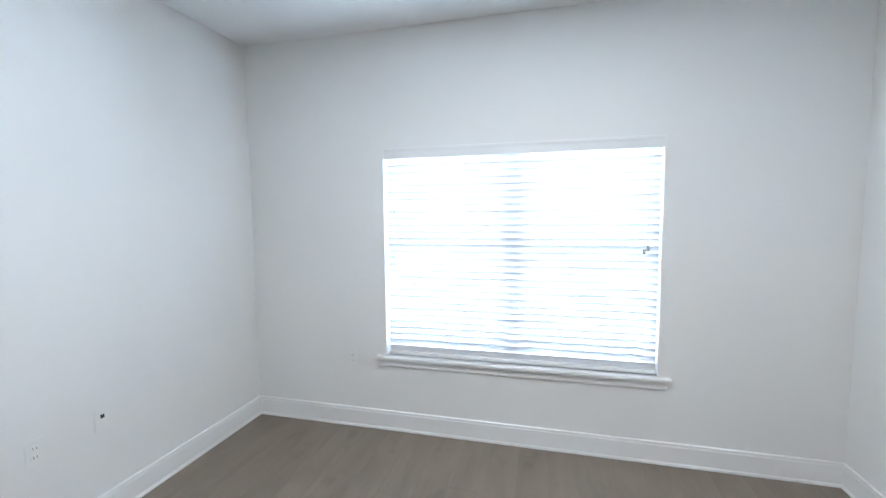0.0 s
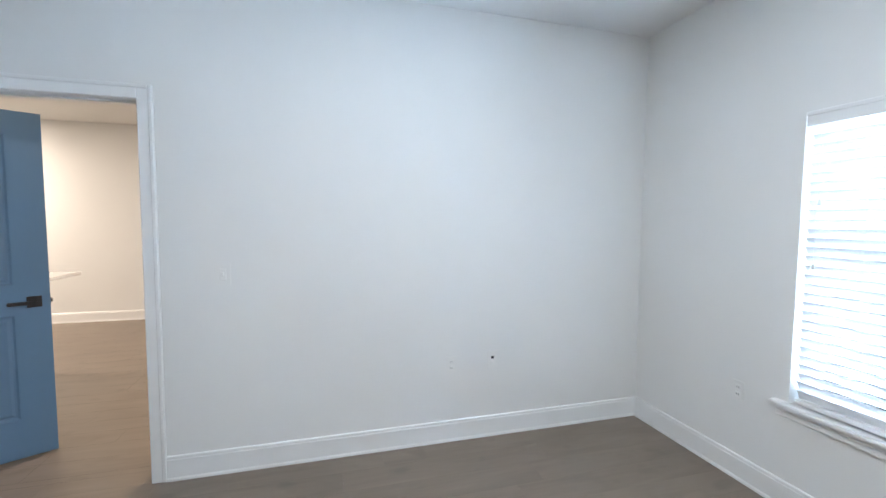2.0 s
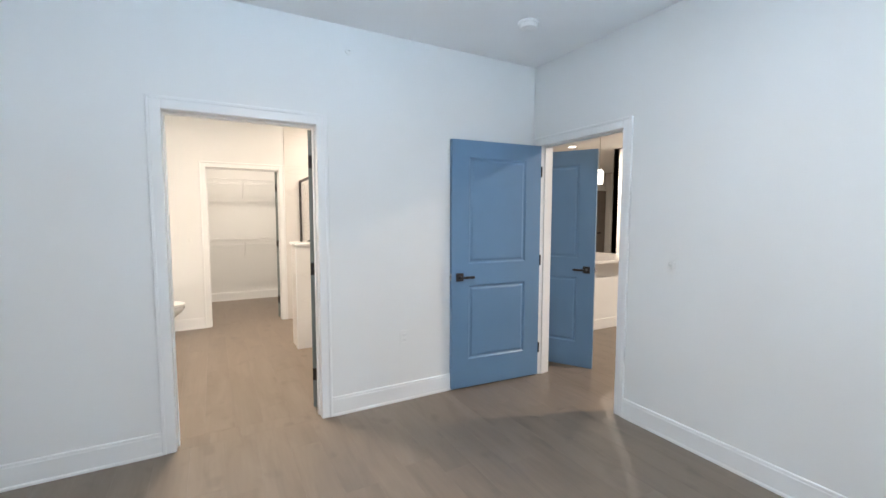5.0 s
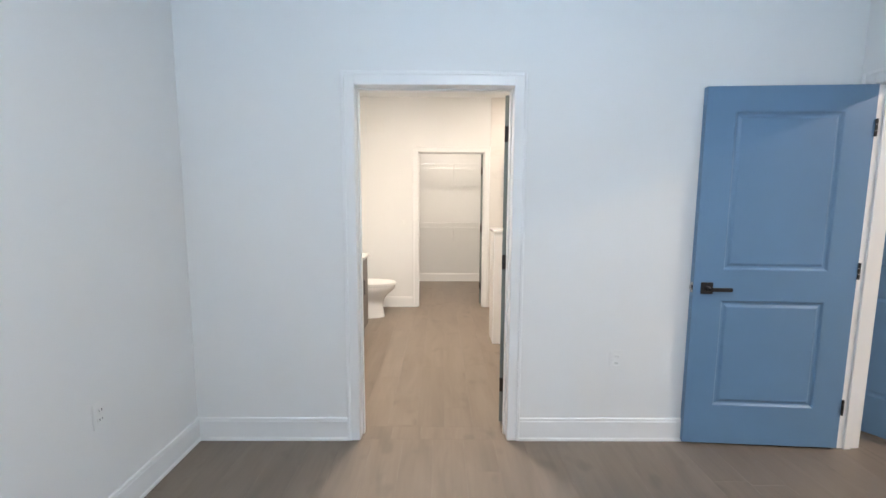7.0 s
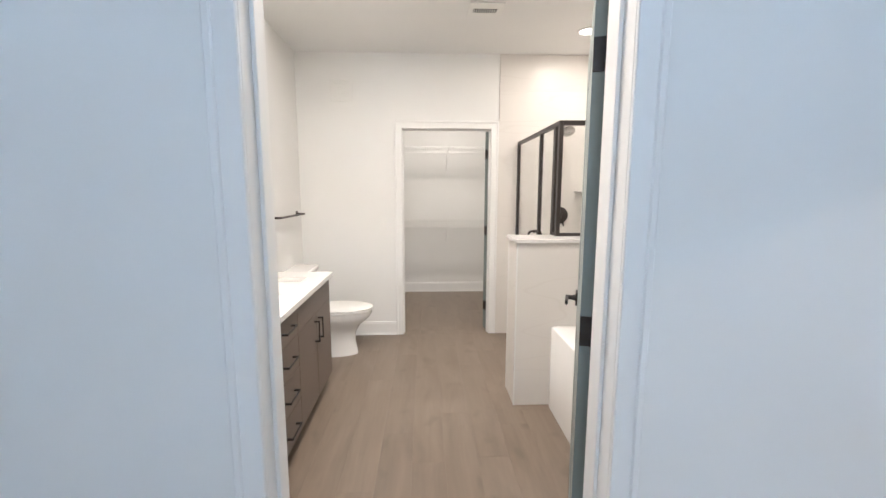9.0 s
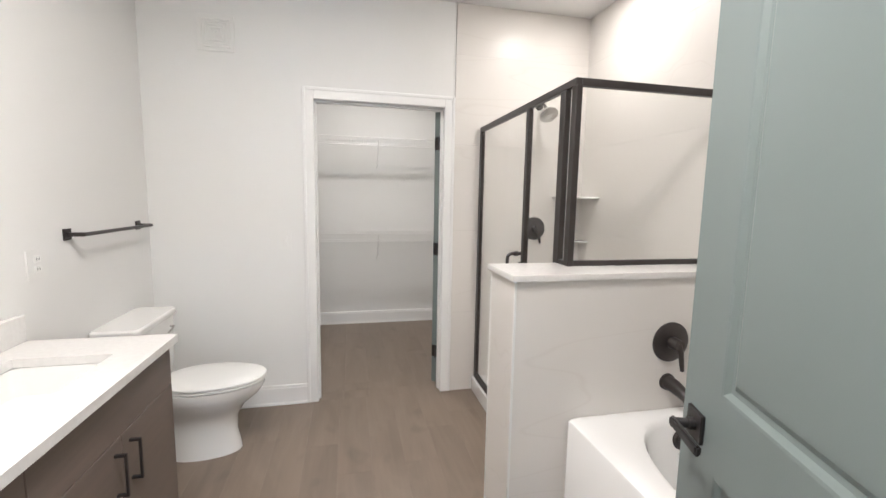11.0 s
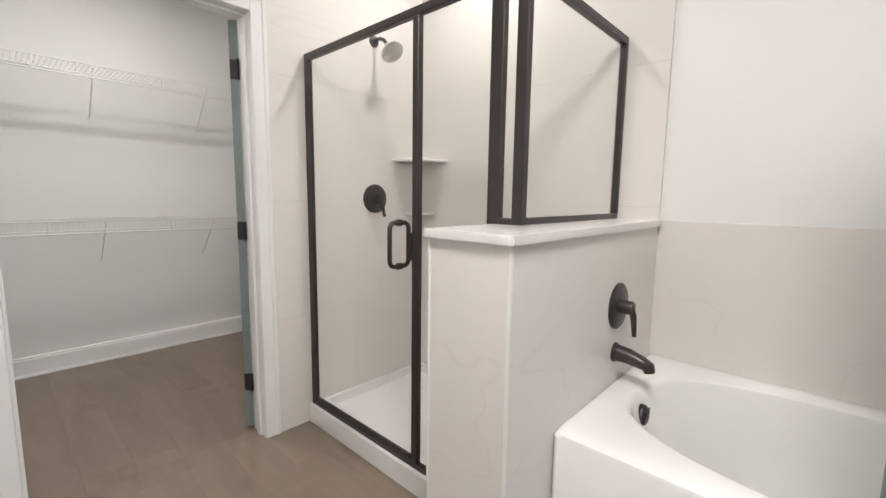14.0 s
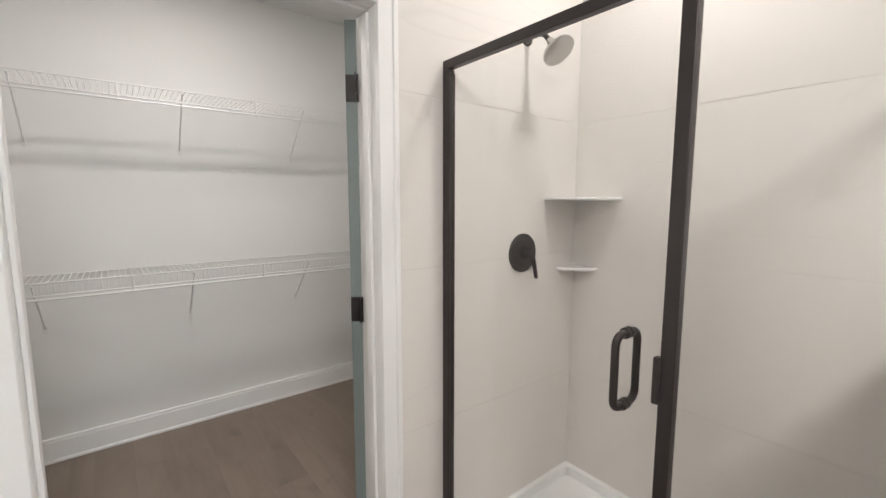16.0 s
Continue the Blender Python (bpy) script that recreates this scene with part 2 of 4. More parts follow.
def structure(name, bm, mat, label="", category="", smooth=False):
    return tagged(part(name, bm, mat, None, "", smooth), label, category, "", "structure")


B = bmesh.new
H = 2.735          # ceiling height
DH = 2.05          # opening height
XW, XE, YS, YN = -1.61, 2.13, -0.745, 3.33      # bedroom
BW, BE, BN, BS = -0.96, 1.97, -0.885, -3.905     # bathroom
CW, CE, CN, CS = -1.35, 1.75, -4.025, -5.73      # closet
LW, LS, LN = -5.93, -6.6, 3.33                   # living room
E0, E1 = -0.66, 0.199                            # entry opening, along y
D0, D1 = 0.286, 1.168                            # bathroom opening, along x
C0, C1 = 0.118, 0.99                             # closet opening, along x
WX0, WX1, WZ0, WZ1 = -0.562, 1.182, 0.540, 1.965   # window opening

# ---- walls ----
bm = B()
for x0, x1, z0, z1 in ((XW - 0.13, WX0, 0, H), (WX1, XE + 0.13, 0, H), (WX0, WX1, 0, WZ0), (WX0, WX1, WZ1, H)):
    box(bm, x0, x1, YN, YN + 0.16, z0, z1)
structure("wall_north", bm, WALL, "matt white painted bedroom wall around the window", "wall")
bm = B()
box(bm, XW - 0.13, XW, E1, YN, 0, H)
box(bm, XW - 0.13, XW, BN, E0, 0, H)
box(bm, XW - 0.13, XW, E0, E1, DH, H)
structure("wall_west", bm, WALL, "matt white painted bedroom wall with entry opening", "wall")
structure("wall_east", box(B(), XE, XE + 0.13, BN, YN, 0, H), WALL, "plain matt white painted bedroom wall", "wall")
bm = B()
box(bm, XW, D0, BN, YS, 0, H)
box(bm, D1, XE, BN, YS, 0, H)
box(bm, D0, D1, BN, YS, DH, H)
structure("wall_south", bm, WALL, "matt white wall between bedroom and bathroom", "wall")
structure("wall_bath_east", box(B(), BE, BE + 0.12, BS - 0.12, BN, 0, H), WALL, "matt white painted bathroom wall behind the toilet", "wall")
structure("wall_bath_west", box(B(), BW - 0.12, BW, BS, BN, 0, H), WALL, "white bathroom wall beside tub and shower", "wall")
bm = B()
box(bm, CW, C0, BS - 0.12, BS, 0, H)
box(bm, C1, BE, BS - 0.12, BS, 0, H)
box(bm, C0, C1, BS - 0.12, BS, DH, H)
structure("wall_bath_south", bm, WALL, "matt white wall with the closet doorway", "wall")
structure("wall_closet_south", box(B(), CW - 0.12, CE + 0.12, CS - 0.12, CS, 0, H), WALL, "plain white closet back wall", "wall")
structure("wall_closet_east", box(B(), CE, CE + 0.12, CS, CN, 0, H), WALL, "plain white closet side wall", "wall")
structure("wall_closet_west", box(B(), CW - 0.12, CW, CS, CN, 0, H), WALL, "plain white closet side wall", "wall")
structure("wall_living_west", box(B(), LW - 0.12, LW, -3.42, LN, 0, H), WALL, "plain white living room wall", "wall")
structure("wall_living_north", box(B(), LW - 0.12, XW - 0.13, LN, LN + 0.12, 0, H), WALL, "plain white living room wall", "wall")
bm = B()
box(bm, XW - 0.13, XW - 0.01, LS, -2.02, 0, H)
box(bm, XW - 0.13, XW - 0.01, -1.20, BN, 0, H)
box(bm, XW - 0.13, XW - 0.01, -2.02, -1.20, DH, H)
structure("wall_hall", bm, WALL, "white wall with the utility closet doorway", "wall")
structure("wall_living_south", box(B(), -9.6, XW - 0.13, LS - 0.12, LS, 0, H), WALL, "plain white kitchen end wall", "wall")
structure("wall_kitchen_return", box(B(), -9.6, LW, -3.42, -3.30, 0, H), WALL, "plain white wall return beside the kitchen", "wall")
structure("wall_kitchen_west", box(B(), -9.6, -9.48, LS, -3.42, 0, H), WALL, "plain white kitchen wall", "wall")
bm = B()
box(bm, XW + 0.11, BW - 0.12, -2.14, -2.02, 0, H)
box(bm, BW - 0.24, BW - 0.121, -2.02, BN, 0, H)
structure("wall_utility", bm, WALL, "plain white utility closet wall", "wall")
# ceilings
structure("ceiling", box(B(), XW, XE, YS, YN, H, H + 0.1), CEIL, "flat white bedroom ceiling", "ceiling")
structure("ceiling_bath", box(B(), BW, BE, BS, BN, H, H + 0.1), CEIL, "flat white bathroom ceiling", "ceiling")
structure("ceiling_closet", box(B(), CW, CE, CS, CN, H, H + 0.1), CEIL, "flat white closet ceiling", "ceiling")
structure("ceiling_living", box(B(), -9.6, XW - 0.13, LS, LN, H, H + 0.1), CEIL, "flat white living room ceiling", "ceiling")
structure("ceiling_utility", box(B(), XW - 0.01, BW - 0.24, -2.02, BN, H, H + 0.1), CEIL, "flat white utility closet ceiling", "ceiling")


# ---- trim ----
def baseboard(p, q, inward, name="baseboard"):
    """Flat board with a stepped cap and a small shoe mould, from p to q; inward: unit normal into the room."""
    p, q, w = Vector((*p, 0)), Vector((*q, 0)), Vector((*inward, 0))
    prof = [(0, 0), (0.020, 0), (0.020, 0.012), (0.015, 0.020), (0.014, 0.118), (0.012, 0.121), (0.0115, 0.134), (0.008, 0.138), (0, 0.138)]
    return structure(name, loft(B(), [[tuple(e + w * a + Vector((0, 0, h))) for a, h in prof] for e in (p, q)]), TRIM,
                     "white painted baseboard with stepped top", "baseboard")


CASE = 0.068
for p, q, w in (((XW, YN), (XE, YN), (0, -1)), ((XE, YS), (XE, YN), (-1, 0)), ((XW, E1 + CASE), (XW, YN), (1, 0)),
                ((XW, YS), (D0 - CASE, YS), (0, 1)), ((D1 + CASE, YS), (XE, YS), (0, 1)),
                ((C1 + CASE, BS), (BE, BS), (0, 1)), ((BE, BS), (BE, -2.84), (-1, 0)), ((D1 + CASE, BN), (BE, BN), (0, -1)),
                ((CW, CS), (CE, CS), (0, 1)), ((CE, CS), (CE, CN), (-1, 0)), ((CW, CS), (CW, CN), (1, 0)),
                ((CW, CN), (C0 - CASE, CN), (0, -1)), ((C1 + CASE, CN), (CE, CN), (0, -1)),
                ((LW, -3.30), (LW, LN), (1, 0)), ((XW - 0.13, E1 + CASE), (XW - 0.13, LN), (-1, 0)),
                ((LW, LN), (XW - 0.13, LN), (0, -1))):
    baseboard(p, q, w)


def door_frame(axis, a0, a1, f0, f1, name="trim", stop_near_f0=True):
    """Jambs, stops and casings of an opening a0..a1 along axis, through a wall with faces at f0 < f1."""
    def bx(bm, u0, u1, v0, v1, z0, z1, bev=0.002):
        return box(bm, u0, u1, v0, v1, z0, z1, bev) if axis == "x" else box(bm, v0, v1, u0, u1, z0, z1, bev)
    fr = thing(name, (0, 0, 0), 0, "white painted door jamb and stepped casing", "door frame", kind="structure")
    j = 0.005
    part("jamb", bx(B(), a0 - 0.02, a0 + j, f0 - 0.003, f1 + 0.003, 0, DH - j), TRIM, fr)
    part("jamb", bx(B(), a1 - j, a1 + 0.02, f0 - 0.003, f1 + 0.003, 0, DH - j), TRIM, fr)
    part("head_jamb", bx(B(), a0 - 0.02, a1 + 0.02, f0 - 0.003, f1 + 0.003, DH - j, DH + 0.02), TRIM, fr)
    s0 = f0 + 0.045 if stop_near_f0 else f1 - 0.083
    bm = B()
    bx(bm, a0 + j, a0 + j + 0.011, s0, s0 + 0.038, 0, DH - j - 0.011)
    bx(bm, a1 - j - 0.011, a1 - j, s0, s0 + 0.038, 0, DH - j - 0.011)
    bx(bm, a0 + j, a1 - j, s0, s0 + 0.038, DH - j - 0.011, DH - j)
    part("door_stop", bm, TRIM, fr)
    for face, sgn in ((f0, -1), (f1, 1)):
        for lo, hi, side in ((a0 - CASE, a0 + 0.004, 0), (a1 - 0.004, a1 + CASE, 1)):
            bm = B()
            bx(bm, lo, hi, min(face, face + sgn * 0.015), max(face, face + sgn * 0.015), 0, DH + CASE, 0.003)
            o0, o1 = (lo - 0.001, lo + 0.02) if side == 0 else (hi - 0.02, hi + 0.001)
            bx(bm, o0, o1, min(face, face + sgn * 0.021), max(face, face + sgn * 0.021), 0, DH + CASE + 0.001, 0.004)
            part("casing", bm, TRIM, fr)
        bm = B()
        bx(bm, a0 + 0.004, a1 - 0.004, min(face, face + sgn * 0.015), max(face, face + sgn * 0.015), DH - 0.004, DH + CASE, 0.003)
        bx(bm, a0 - CASE + 0.02, a1 + CASE - 0.02, min(face, face + sgn * 0.021), max(face, face + sgn * 0.021), DH + CASE - 0.02, DH + CASE + 0.001, 0.004)
        part("head_casing", bm, TRIM, fr)
    return fr


door_frame("y", E0, E1, XW - 0.13, XW, "door_frame_1", False)
door_frame("x", D0, D1, BN, YS, "door_frame_2")
door_frame("x", C0, C1, BS - 0.12, BS, "door_frame_3")
door_frame("y", -2.02, -1.20, XW - 0.13, XW - 0.01, "door_frame_4")


# ---- doors ----
def door_leaf_bm(w, z0, z1, th):
    """Two-panel moulded leaf from x 0 to w, y 0 (front) to -th."""
    bm = B()
    xs = [0, 0.15, w - 0.15, w]
    zs = [z0, z0 + 0.23, z0 + 0.86, z0 + 1.03, z1 - 0.13, z1]
    for sgn, y in ((1, 0.0), (-1, -th)):
        def v(x, z, d=0.0):
            return bm.verts.new((x, y - sgn * d, z))
        for i in range(3):
            for k in range(5):
                a, b, c, d = xs[i], xs[i + 1], zs[k], zs[k + 1]
                if i == 1 and k in (1, 3):
                    steps = [(0, 0), (0.006, 0.001), (0.016, 0.009), (0.026, 0.010), (0.040, 0.003), (0.046, 0.0025)]
                    rows = [[v(a + s, c + s, e), v(b - s, c + s, e), v(b - s, d - s, e), v(a + s, d - s, e)] for s, e in steps]
                    for r, q in zip(rows, rows[1:]):
                        for m in range(4):
                            bm.faces.new((r[m], r[(m + 1) % 4], q[(m + 1) % 4], q[m]))
                    bm.faces.new(rows[-1])
                else:
                    bm.faces.new((v(a, c), v(b, c), v(b, d), v(a, d)))
    for (xa, za), (xb, zb) in (((0, z0), (w, z0)), ((w, z0), (w, z1)), ((w, z1), (0, z1)), ((0, z1), (0, z0))):
        bm.faces.new([bm.verts.new(p) for p in ((xa, 0, za), (xb, 0, zb), (xb, -th, zb), (xa, -th, za))])
    bmesh.ops.remove_doubles(bm, verts=bm.verts, dist=0.0002)
    return bm


def lever(parent, x, y, z, sgn, way):
    """Square rose with a straight lever; sgn: side of the leaf, way: -1 lever points to the hinge."""
    rose = part("rose", box(B(), x - 0.033, x + 0.033, y, y + sgn * 0.009, z - 0.033, z + 0.033, 0.002), BLACK, parent, "black square rose plate")
    bm = B()
    lathe(bm, [(0.014, 0), (0.014, 0.012), (0.011, 0.014), (0.011, 0.046)], 16, pose(x, y + sgn * 0.009, z, -90 * sgn))
    part("spindle", bm, BLACK, parent, "", True)
    bm = B()
    y0, y1 = sorted((y + sgn * 0.043, y + sgn * 0.056))
    x0, x1 = sorted((x - way * 0.012, x + way * 0.115))
    box(bm, x0, x1, y0, y1, z - 0.011, z + 0.011, 0.004, 2)
    part("lever_handle", bm, BLACK, parent, "black straight lever handle", True)


def make_door(name, at, rz, w, label, sides=(1, -1), knuckle=1, th=0.038, inset=False, paint=None):
    """Hinged at its place; inset: the leaf lies on the far side of the pivot line."""
    d = thing(name, at, rz, label, "door")
    if inset:
        d.matrix_basis = d.matrix_basis @ Matrix.Translation((0, th, 0))
    part("leaf", door_leaf_bm(w, 0.012, 2.042, th), paint or BLUE, d, "painted two-panel leaf with moulded edges")
    for z in (0.26, 1.05, 1.82):
        hg = part("hinge", box(B(), -0.0035, 0.0, -th + 0.002, 0.0, z - 0.045, z + 0.045, 0.001), BLACK, d, "black butt hinge")
        bm = B()
        yk = 0.004 if knuckle > 0 else -th - 0.004
        for k in range(3):
            lathe(bm, [(0.0065, z - 0.046 + k * 0.031), (0.0065, z - 0.017 + k * 0.031)], 12, Matrix.Translation((-0.004, yk, 0)))
        if inset:
            box(bm, -0.03, -0.004, yk + 0.004, yk + 0.007, z - 0.045, z + 0.045)
        part("knuckle", bm, BLACK, hg, "", True)
    for s in sides:
        lever(d, w - 0.07, 0.0 if s > 0 else -th, 0.94, s, -1)
    part("latch_plate", box(B(), w, w + 0.002, -th / 2 - 0.013, -th / 2 + 0.013, 0.91, 0.97, 0.0008), CHROME, d, "steel latch plate")
    part("latch_bolt", box(B(), w + 0.002, w + 0.012, -th / 2 - 0.007, -th / 2 + 0.007, 0.927, 0.953, 0.003), CHROME, d, "steel latch bolt")
    return d


make_door("entry_door", (XW + 0.004, -0.640, 0), -4.3, 0.862, "slate blue two-panel door swung open beside the wall", (1,), 1)
make_door("bathroom_door", (D0 - 0.011, BN - 0.035, 0), -110, 0.915, "grey-green two-panel door swung open into bathroom", (1, -1), -1, inset=True, paint=GREY_DOOR)
make_door("closet_door", (C0 + 0.005, CN - 0.012, 0), -126, 0.845, "grey-green two-panel door swung open into closet", (1, -1), -1, inset=True, paint=GREY_DOOR)
make_door("utility_door", (XW - 0.155, -1.20, 0), 120, 0.80, "slate blue two-panel door standing ajar by hall", (1, -1), -1)

# ---- bedroom window and blind ----
win = thing("window_1", (0, 0, 0), 0, "white vinyl double window behind closed-down blind", "window", kind="structure")
fy = YN + 0.095
bm = B()
for x0, x1, z0, z1 in ((WX0, WX0 + 0.05, WZ0, WZ1), (WX1 - 0.05, WX1, WZ0, WZ1), (WX0 + 0.05, WX1 - 0.05, WZ0, WZ0 + 0.05), (WX0 + 0.05, WX1 - 0.05, WZ1 - 0.05, WZ1)):
    box(bm, x0, x1, fy, fy + 0.06, z0, z1, 0.003)
part("window_frame", bm, VINYL, win)
part("mullion", box(B(), 0.275, 0.355, fy - 0.004, fy + 0.064, WZ0 + 0.05, WZ1 - 0.05, 0.003), VINYL, win)
for a, b in ((WX0 + 0.05, 0.275), (0.355, WX1 - 0.05)):
    part("meeting_rail", box(B(), a, b, fy + 0.008, fy + 0.05, 1.23, 1.275, 0.003), VINYL, win)
    for z0, z1 in ((WZ0 + 0.05, 1.23), (1.275, WZ1 - 0.05)):
        g = part("pane", box(B(), a, b, fy + 0.028, fy + 0.034, z0, z1), GLASS, win, "clear glass pane")
        g.visible_shadow = False
bm = B()
box(bm, WX0, WX0 + 0.006, YN - 0.001, fy, WZ0, WZ1), box(bm, WX1 - 0.006, WX1, YN - 0.001, fy, WZ0, WZ1), box(bm, WX0, WX1, YN - 0.001, fy, WZ1 - 0.006, WZ1)
part("reveal", bm, TRIM, win)
sill = structure("window_sill", box(B(), WX0 - 0.065, WX1 + 0.065, YN - 0.045, fy, WZ0 - 0.022, WZ0, 0.005, 2), TRIM, "white painted window stool with apron below", "window sill")
bm = B()
box(bm, WX0 - 0.045, WX1 + 0.045, YN - 0.016, YN, WZ0 - 0.074, WZ0 - 0.022, 0.003)
box(bm, WX0 - 0.045, WX1 + 0.045, YN - 0.02, YN - 0.001, WZ0 - 0.045, WZ0 - 0.022, 0.003)
part("apron", bm, TRIM, sill)

blind = thing("window_blind", (0.315, YN + 0.035, WZ0), 0, "white two-inch faux-wood blind lowered, slats tilted", "blind")
bw = (WX1 - WX0) / 2 - 0.012
bm = B()
box(bm, -bw, bw, -0.028, 0.028, 1.367, 1.417, 0.002)
part("headrail", bm, VINYL, blind)
bm = B()
box(bm, -bw - 0.005, bw + 0.005, -0.042, -0.031, 1.350, 1.420, 0.003)
box(bm, -bw - 0.005, bw + 0.005, -0.046, -0.04, 1.400, 1.420, 0.003)
part("valance", bm, VINYL, blind, "white moulded valance")
slat_bm = B()
prof = []
for i in range(11):
    u = -0.025 + 0.05 * i / 10
    prof.append((u, 0.0022 * (1 - (u / 0.025) ** 2)))
ring = prof + [(u, h - 0.0028) for u, h in reversed(prof)]
loft(slat_bm, [[(x, u, h) for u, h in ring] for x in (-bw + 0.004, bw - 0.004)])
slat_mesh = mesh_of("slat", slat_bm, SLAT)
slat_mesh.materials.append(VINYL)
for f in slat_mesh.polygons:
    # opaque front strip stands in for the shade line where slats overlap
    if f.center.y < -0.0110:
        f.material_index = 1
for k in range(30):
    ob = new("slat", slat_mesh)
    ob.parent = blind
    ob.matrix_basis = pose(random.uniform(-0.0015, 0.0015), 0, 0.050 + k * 0.0444, -64 + random.uniform(-1.5, 1.5), random.uniform(-0.08, 0.08), 0)
part("bottom_rail", box(B(), -bw + 0.004, bw - 0.004, -0.026, 0.026, 0.006, 0.026, 0.004, 2), VINYL, blind)
for x in (-0.62, -0.05, 0.05, 0.62):
    for y in (-0.0245, 0.0245):
        part("ladder_cord", tube(B(), [(x, y, 0.02), (x, y, 1.37)], 0.0011, 5), VINYL, blind)
for x, z in ((-bw + 0.065, 1.0), (-bw + 0.055, 0.70)):
    bm = B()
    tube(bm, [(x, -0.034, z), (x, -0.034, 1.365)], 0.0009, 5)
    lathe(bm, [(0.002, 0.028), (0.006, 0.02), (0.008, 0.0), (0.006, -0.003)], 12, Matrix.Translation((x, -0.034, z - 0.02)))
    part("cord_tassel", bm, PLASTIC, blind, "white lift cord with tassel", True)
bm = B()
tube(bm, [(bw - 0.075, -0.034, 0.79), (bw - 0.075, -0.034, 1.365)], 0.0009, 5)
box(bm, bw - 0.083, bw - 0.067, -0.05, -0.034, 0.75, 0.79, 0.003)
box(bm, bw - 0.105, bw - 0.085, -0.05, -0.036, 0.735, 0.765, 0.003)
part("cord_cleat", bm, CHROME, blind, "grey cord stop")


# ---- wall plates, smoke alarm, sprinkler ----
def plate(name, at, rz, w, h, kind, label, category):
    """A wall plate facing local -y."""
    t = thing(name, at, rz, label, category)
    part("cover", box(B(), -w / 2, w / 2, -0.006, 0, -h / 2, h / 2, 0.0025, 2), PLASTIC, t)
    if kind == "outlet":
        for z in (-0.02, 0.02):
            o = part("receptacle", box(B(), -0.017, 0.017, -0.0085, -0.005, z - 0.014, z + 0.014, 0.003), PLASTIC, t)
            bm = B()
            box(bm, -0.0075, -0.0055, -0.0095, -0.0082, z - 0.004, z + 0.006)
            box(bm, 0.0055, 0.0075, -0.0095, -0.0082, z - 0.004, z + 0.006)
            part("slot", bm, DARKHOLE, o)
    elif kind == "switch":
        part("rocker", box(B(), -0.0165, 0.0165, -0.0085, -0.005, -0.033, 0.033, 0.002), PLASTIC, t)
        part("paddle", box(B(), -0.006, 0.006, -0.017, -0.008, -0.006, 0.014, 0.002), PLASTIC, t)
    else:
        part("jack", box(B(), -0.009, 0.009, -0.0092, -0.005, 0.004, 0.022, 0.001), DARKHOLE, t, "dark coaxial jack")
        part("blank", box(B(), -0.012, 0.012, -0.0085, -0.005, -0.03, -0.008, 0.002), PLASTIC, t)
    return t


plate("light_switch", (XW, 0.571, 1.13), 90, 0.078, 0.12, "switch", "white light switch on the bedroom wall", "switch")
plate("wall_outlet", (XW, 1.89, 0.505), 90, 0.072, 0.116, "outlet", "white duplex outlet low on the wall", "outlet")
plate("cable_outlet", (XW, 2.175, 0.52), 90, 0.072, 0.116, "jack", "white cable plate with dark jack low on wall", "outlet")
plate("wall_outlet", (-0.815, YN, 0.50), 0, 0.072, 0.116, "outlet", "white duplex outlet beside the window", "outlet")
plate("wall_outlet", (-0.345, YS, 0.50), 180, 0.072, 0.116, "outlet", "white duplex outlet between the doors", "outlet")
plate("wall_outlet", (XE, -0.06, 0.52), -90, 0.072, 0.116, "outlet", "white duplex outlet on plain bedroom wall", "outlet")
plate("light_switch", (1.18, BS, 1.13), 180, 0.078, 0.12, "switch", "white light switch beside closet doorway", "switch")
plate("wall_outlet", (BE, -2.93, 1.14), -90, 0.116, 0.116, "outlet", "white double outlet plate above the vanity", "outlet")

sm_ = thing("smoke_alarm", (-0.99, -0.10, H), 0, "round white smoke alarm on the bedroom ceiling", "smoke alarm")
part("base_ring", lathe(B(), [(0.072, 0), (0.072, -0.010), (0.066, -0.014)], 32), PLASTIC, sm_, "", True)
part("body", lathe(B(), [(0.060, -0.014), (0.060, -0.030), (0.054, -0.040), (0.030, -0.044)], 32), PLASTIC, sm_, "", True)
part("test_button", lathe(B(), [(0.010, -0.043), (0.010, -0.047), (0.007, -0.048)], 16, Matrix.Translation((0.018, 0.01, 0))), PLASTIC, sm_, "", True)
sp = thing("fire_sprinkler", (0.058, YS, 2.57), 0, "small white sidewall sprinkler head above the door", "sprinkler")
part("escutcheon", lathe(B(), [(0.028, 0), (0.026, 0.006), (0.012, 0.010)], 24, pose(0, 0, 0, -90)), PLASTIC, sp, "", True)
bm = B()
tube(bm, [(0, 0.008, 0), (0, 0.045, 0)], 0.007)
box(bm, -0.014, 0.014, 0.045, 0.048, -0.012, 0.012, 0.001)
part("deflector", bm, PLASTIC, sp, "white deflector", True)


# ---- bathroom: vanity ----
VX, VY0, VY1 = 1.47, -2.80, -1.28
van = thing("vanity_cabinet", (0, 0, 0), 0, "taupe woodgrain vanity cabinet with black bar pulls", "vanity")
bm = B()
box(bm, VX + 0.02, BE, VY0, VY1, 0.10, 0.69)
box(bm, VX + 0.02, VX + 0.045, VY0, VY1, 0.69, 0.835)
box(bm, VX + 0.045, BE, VY0, VY0 + 0.02, 0.69, 0.835)
box(bm, VX + 0.045, BE, VY1 - 0.02, VY1, 0.69, 0.835)
part("body", bm, TAUPE, van)
part("toe_kick", box(B(), VX + 0.085, BE, VY0 + 0.01, VY1, 0.0, 0.10), TAUPE, van)


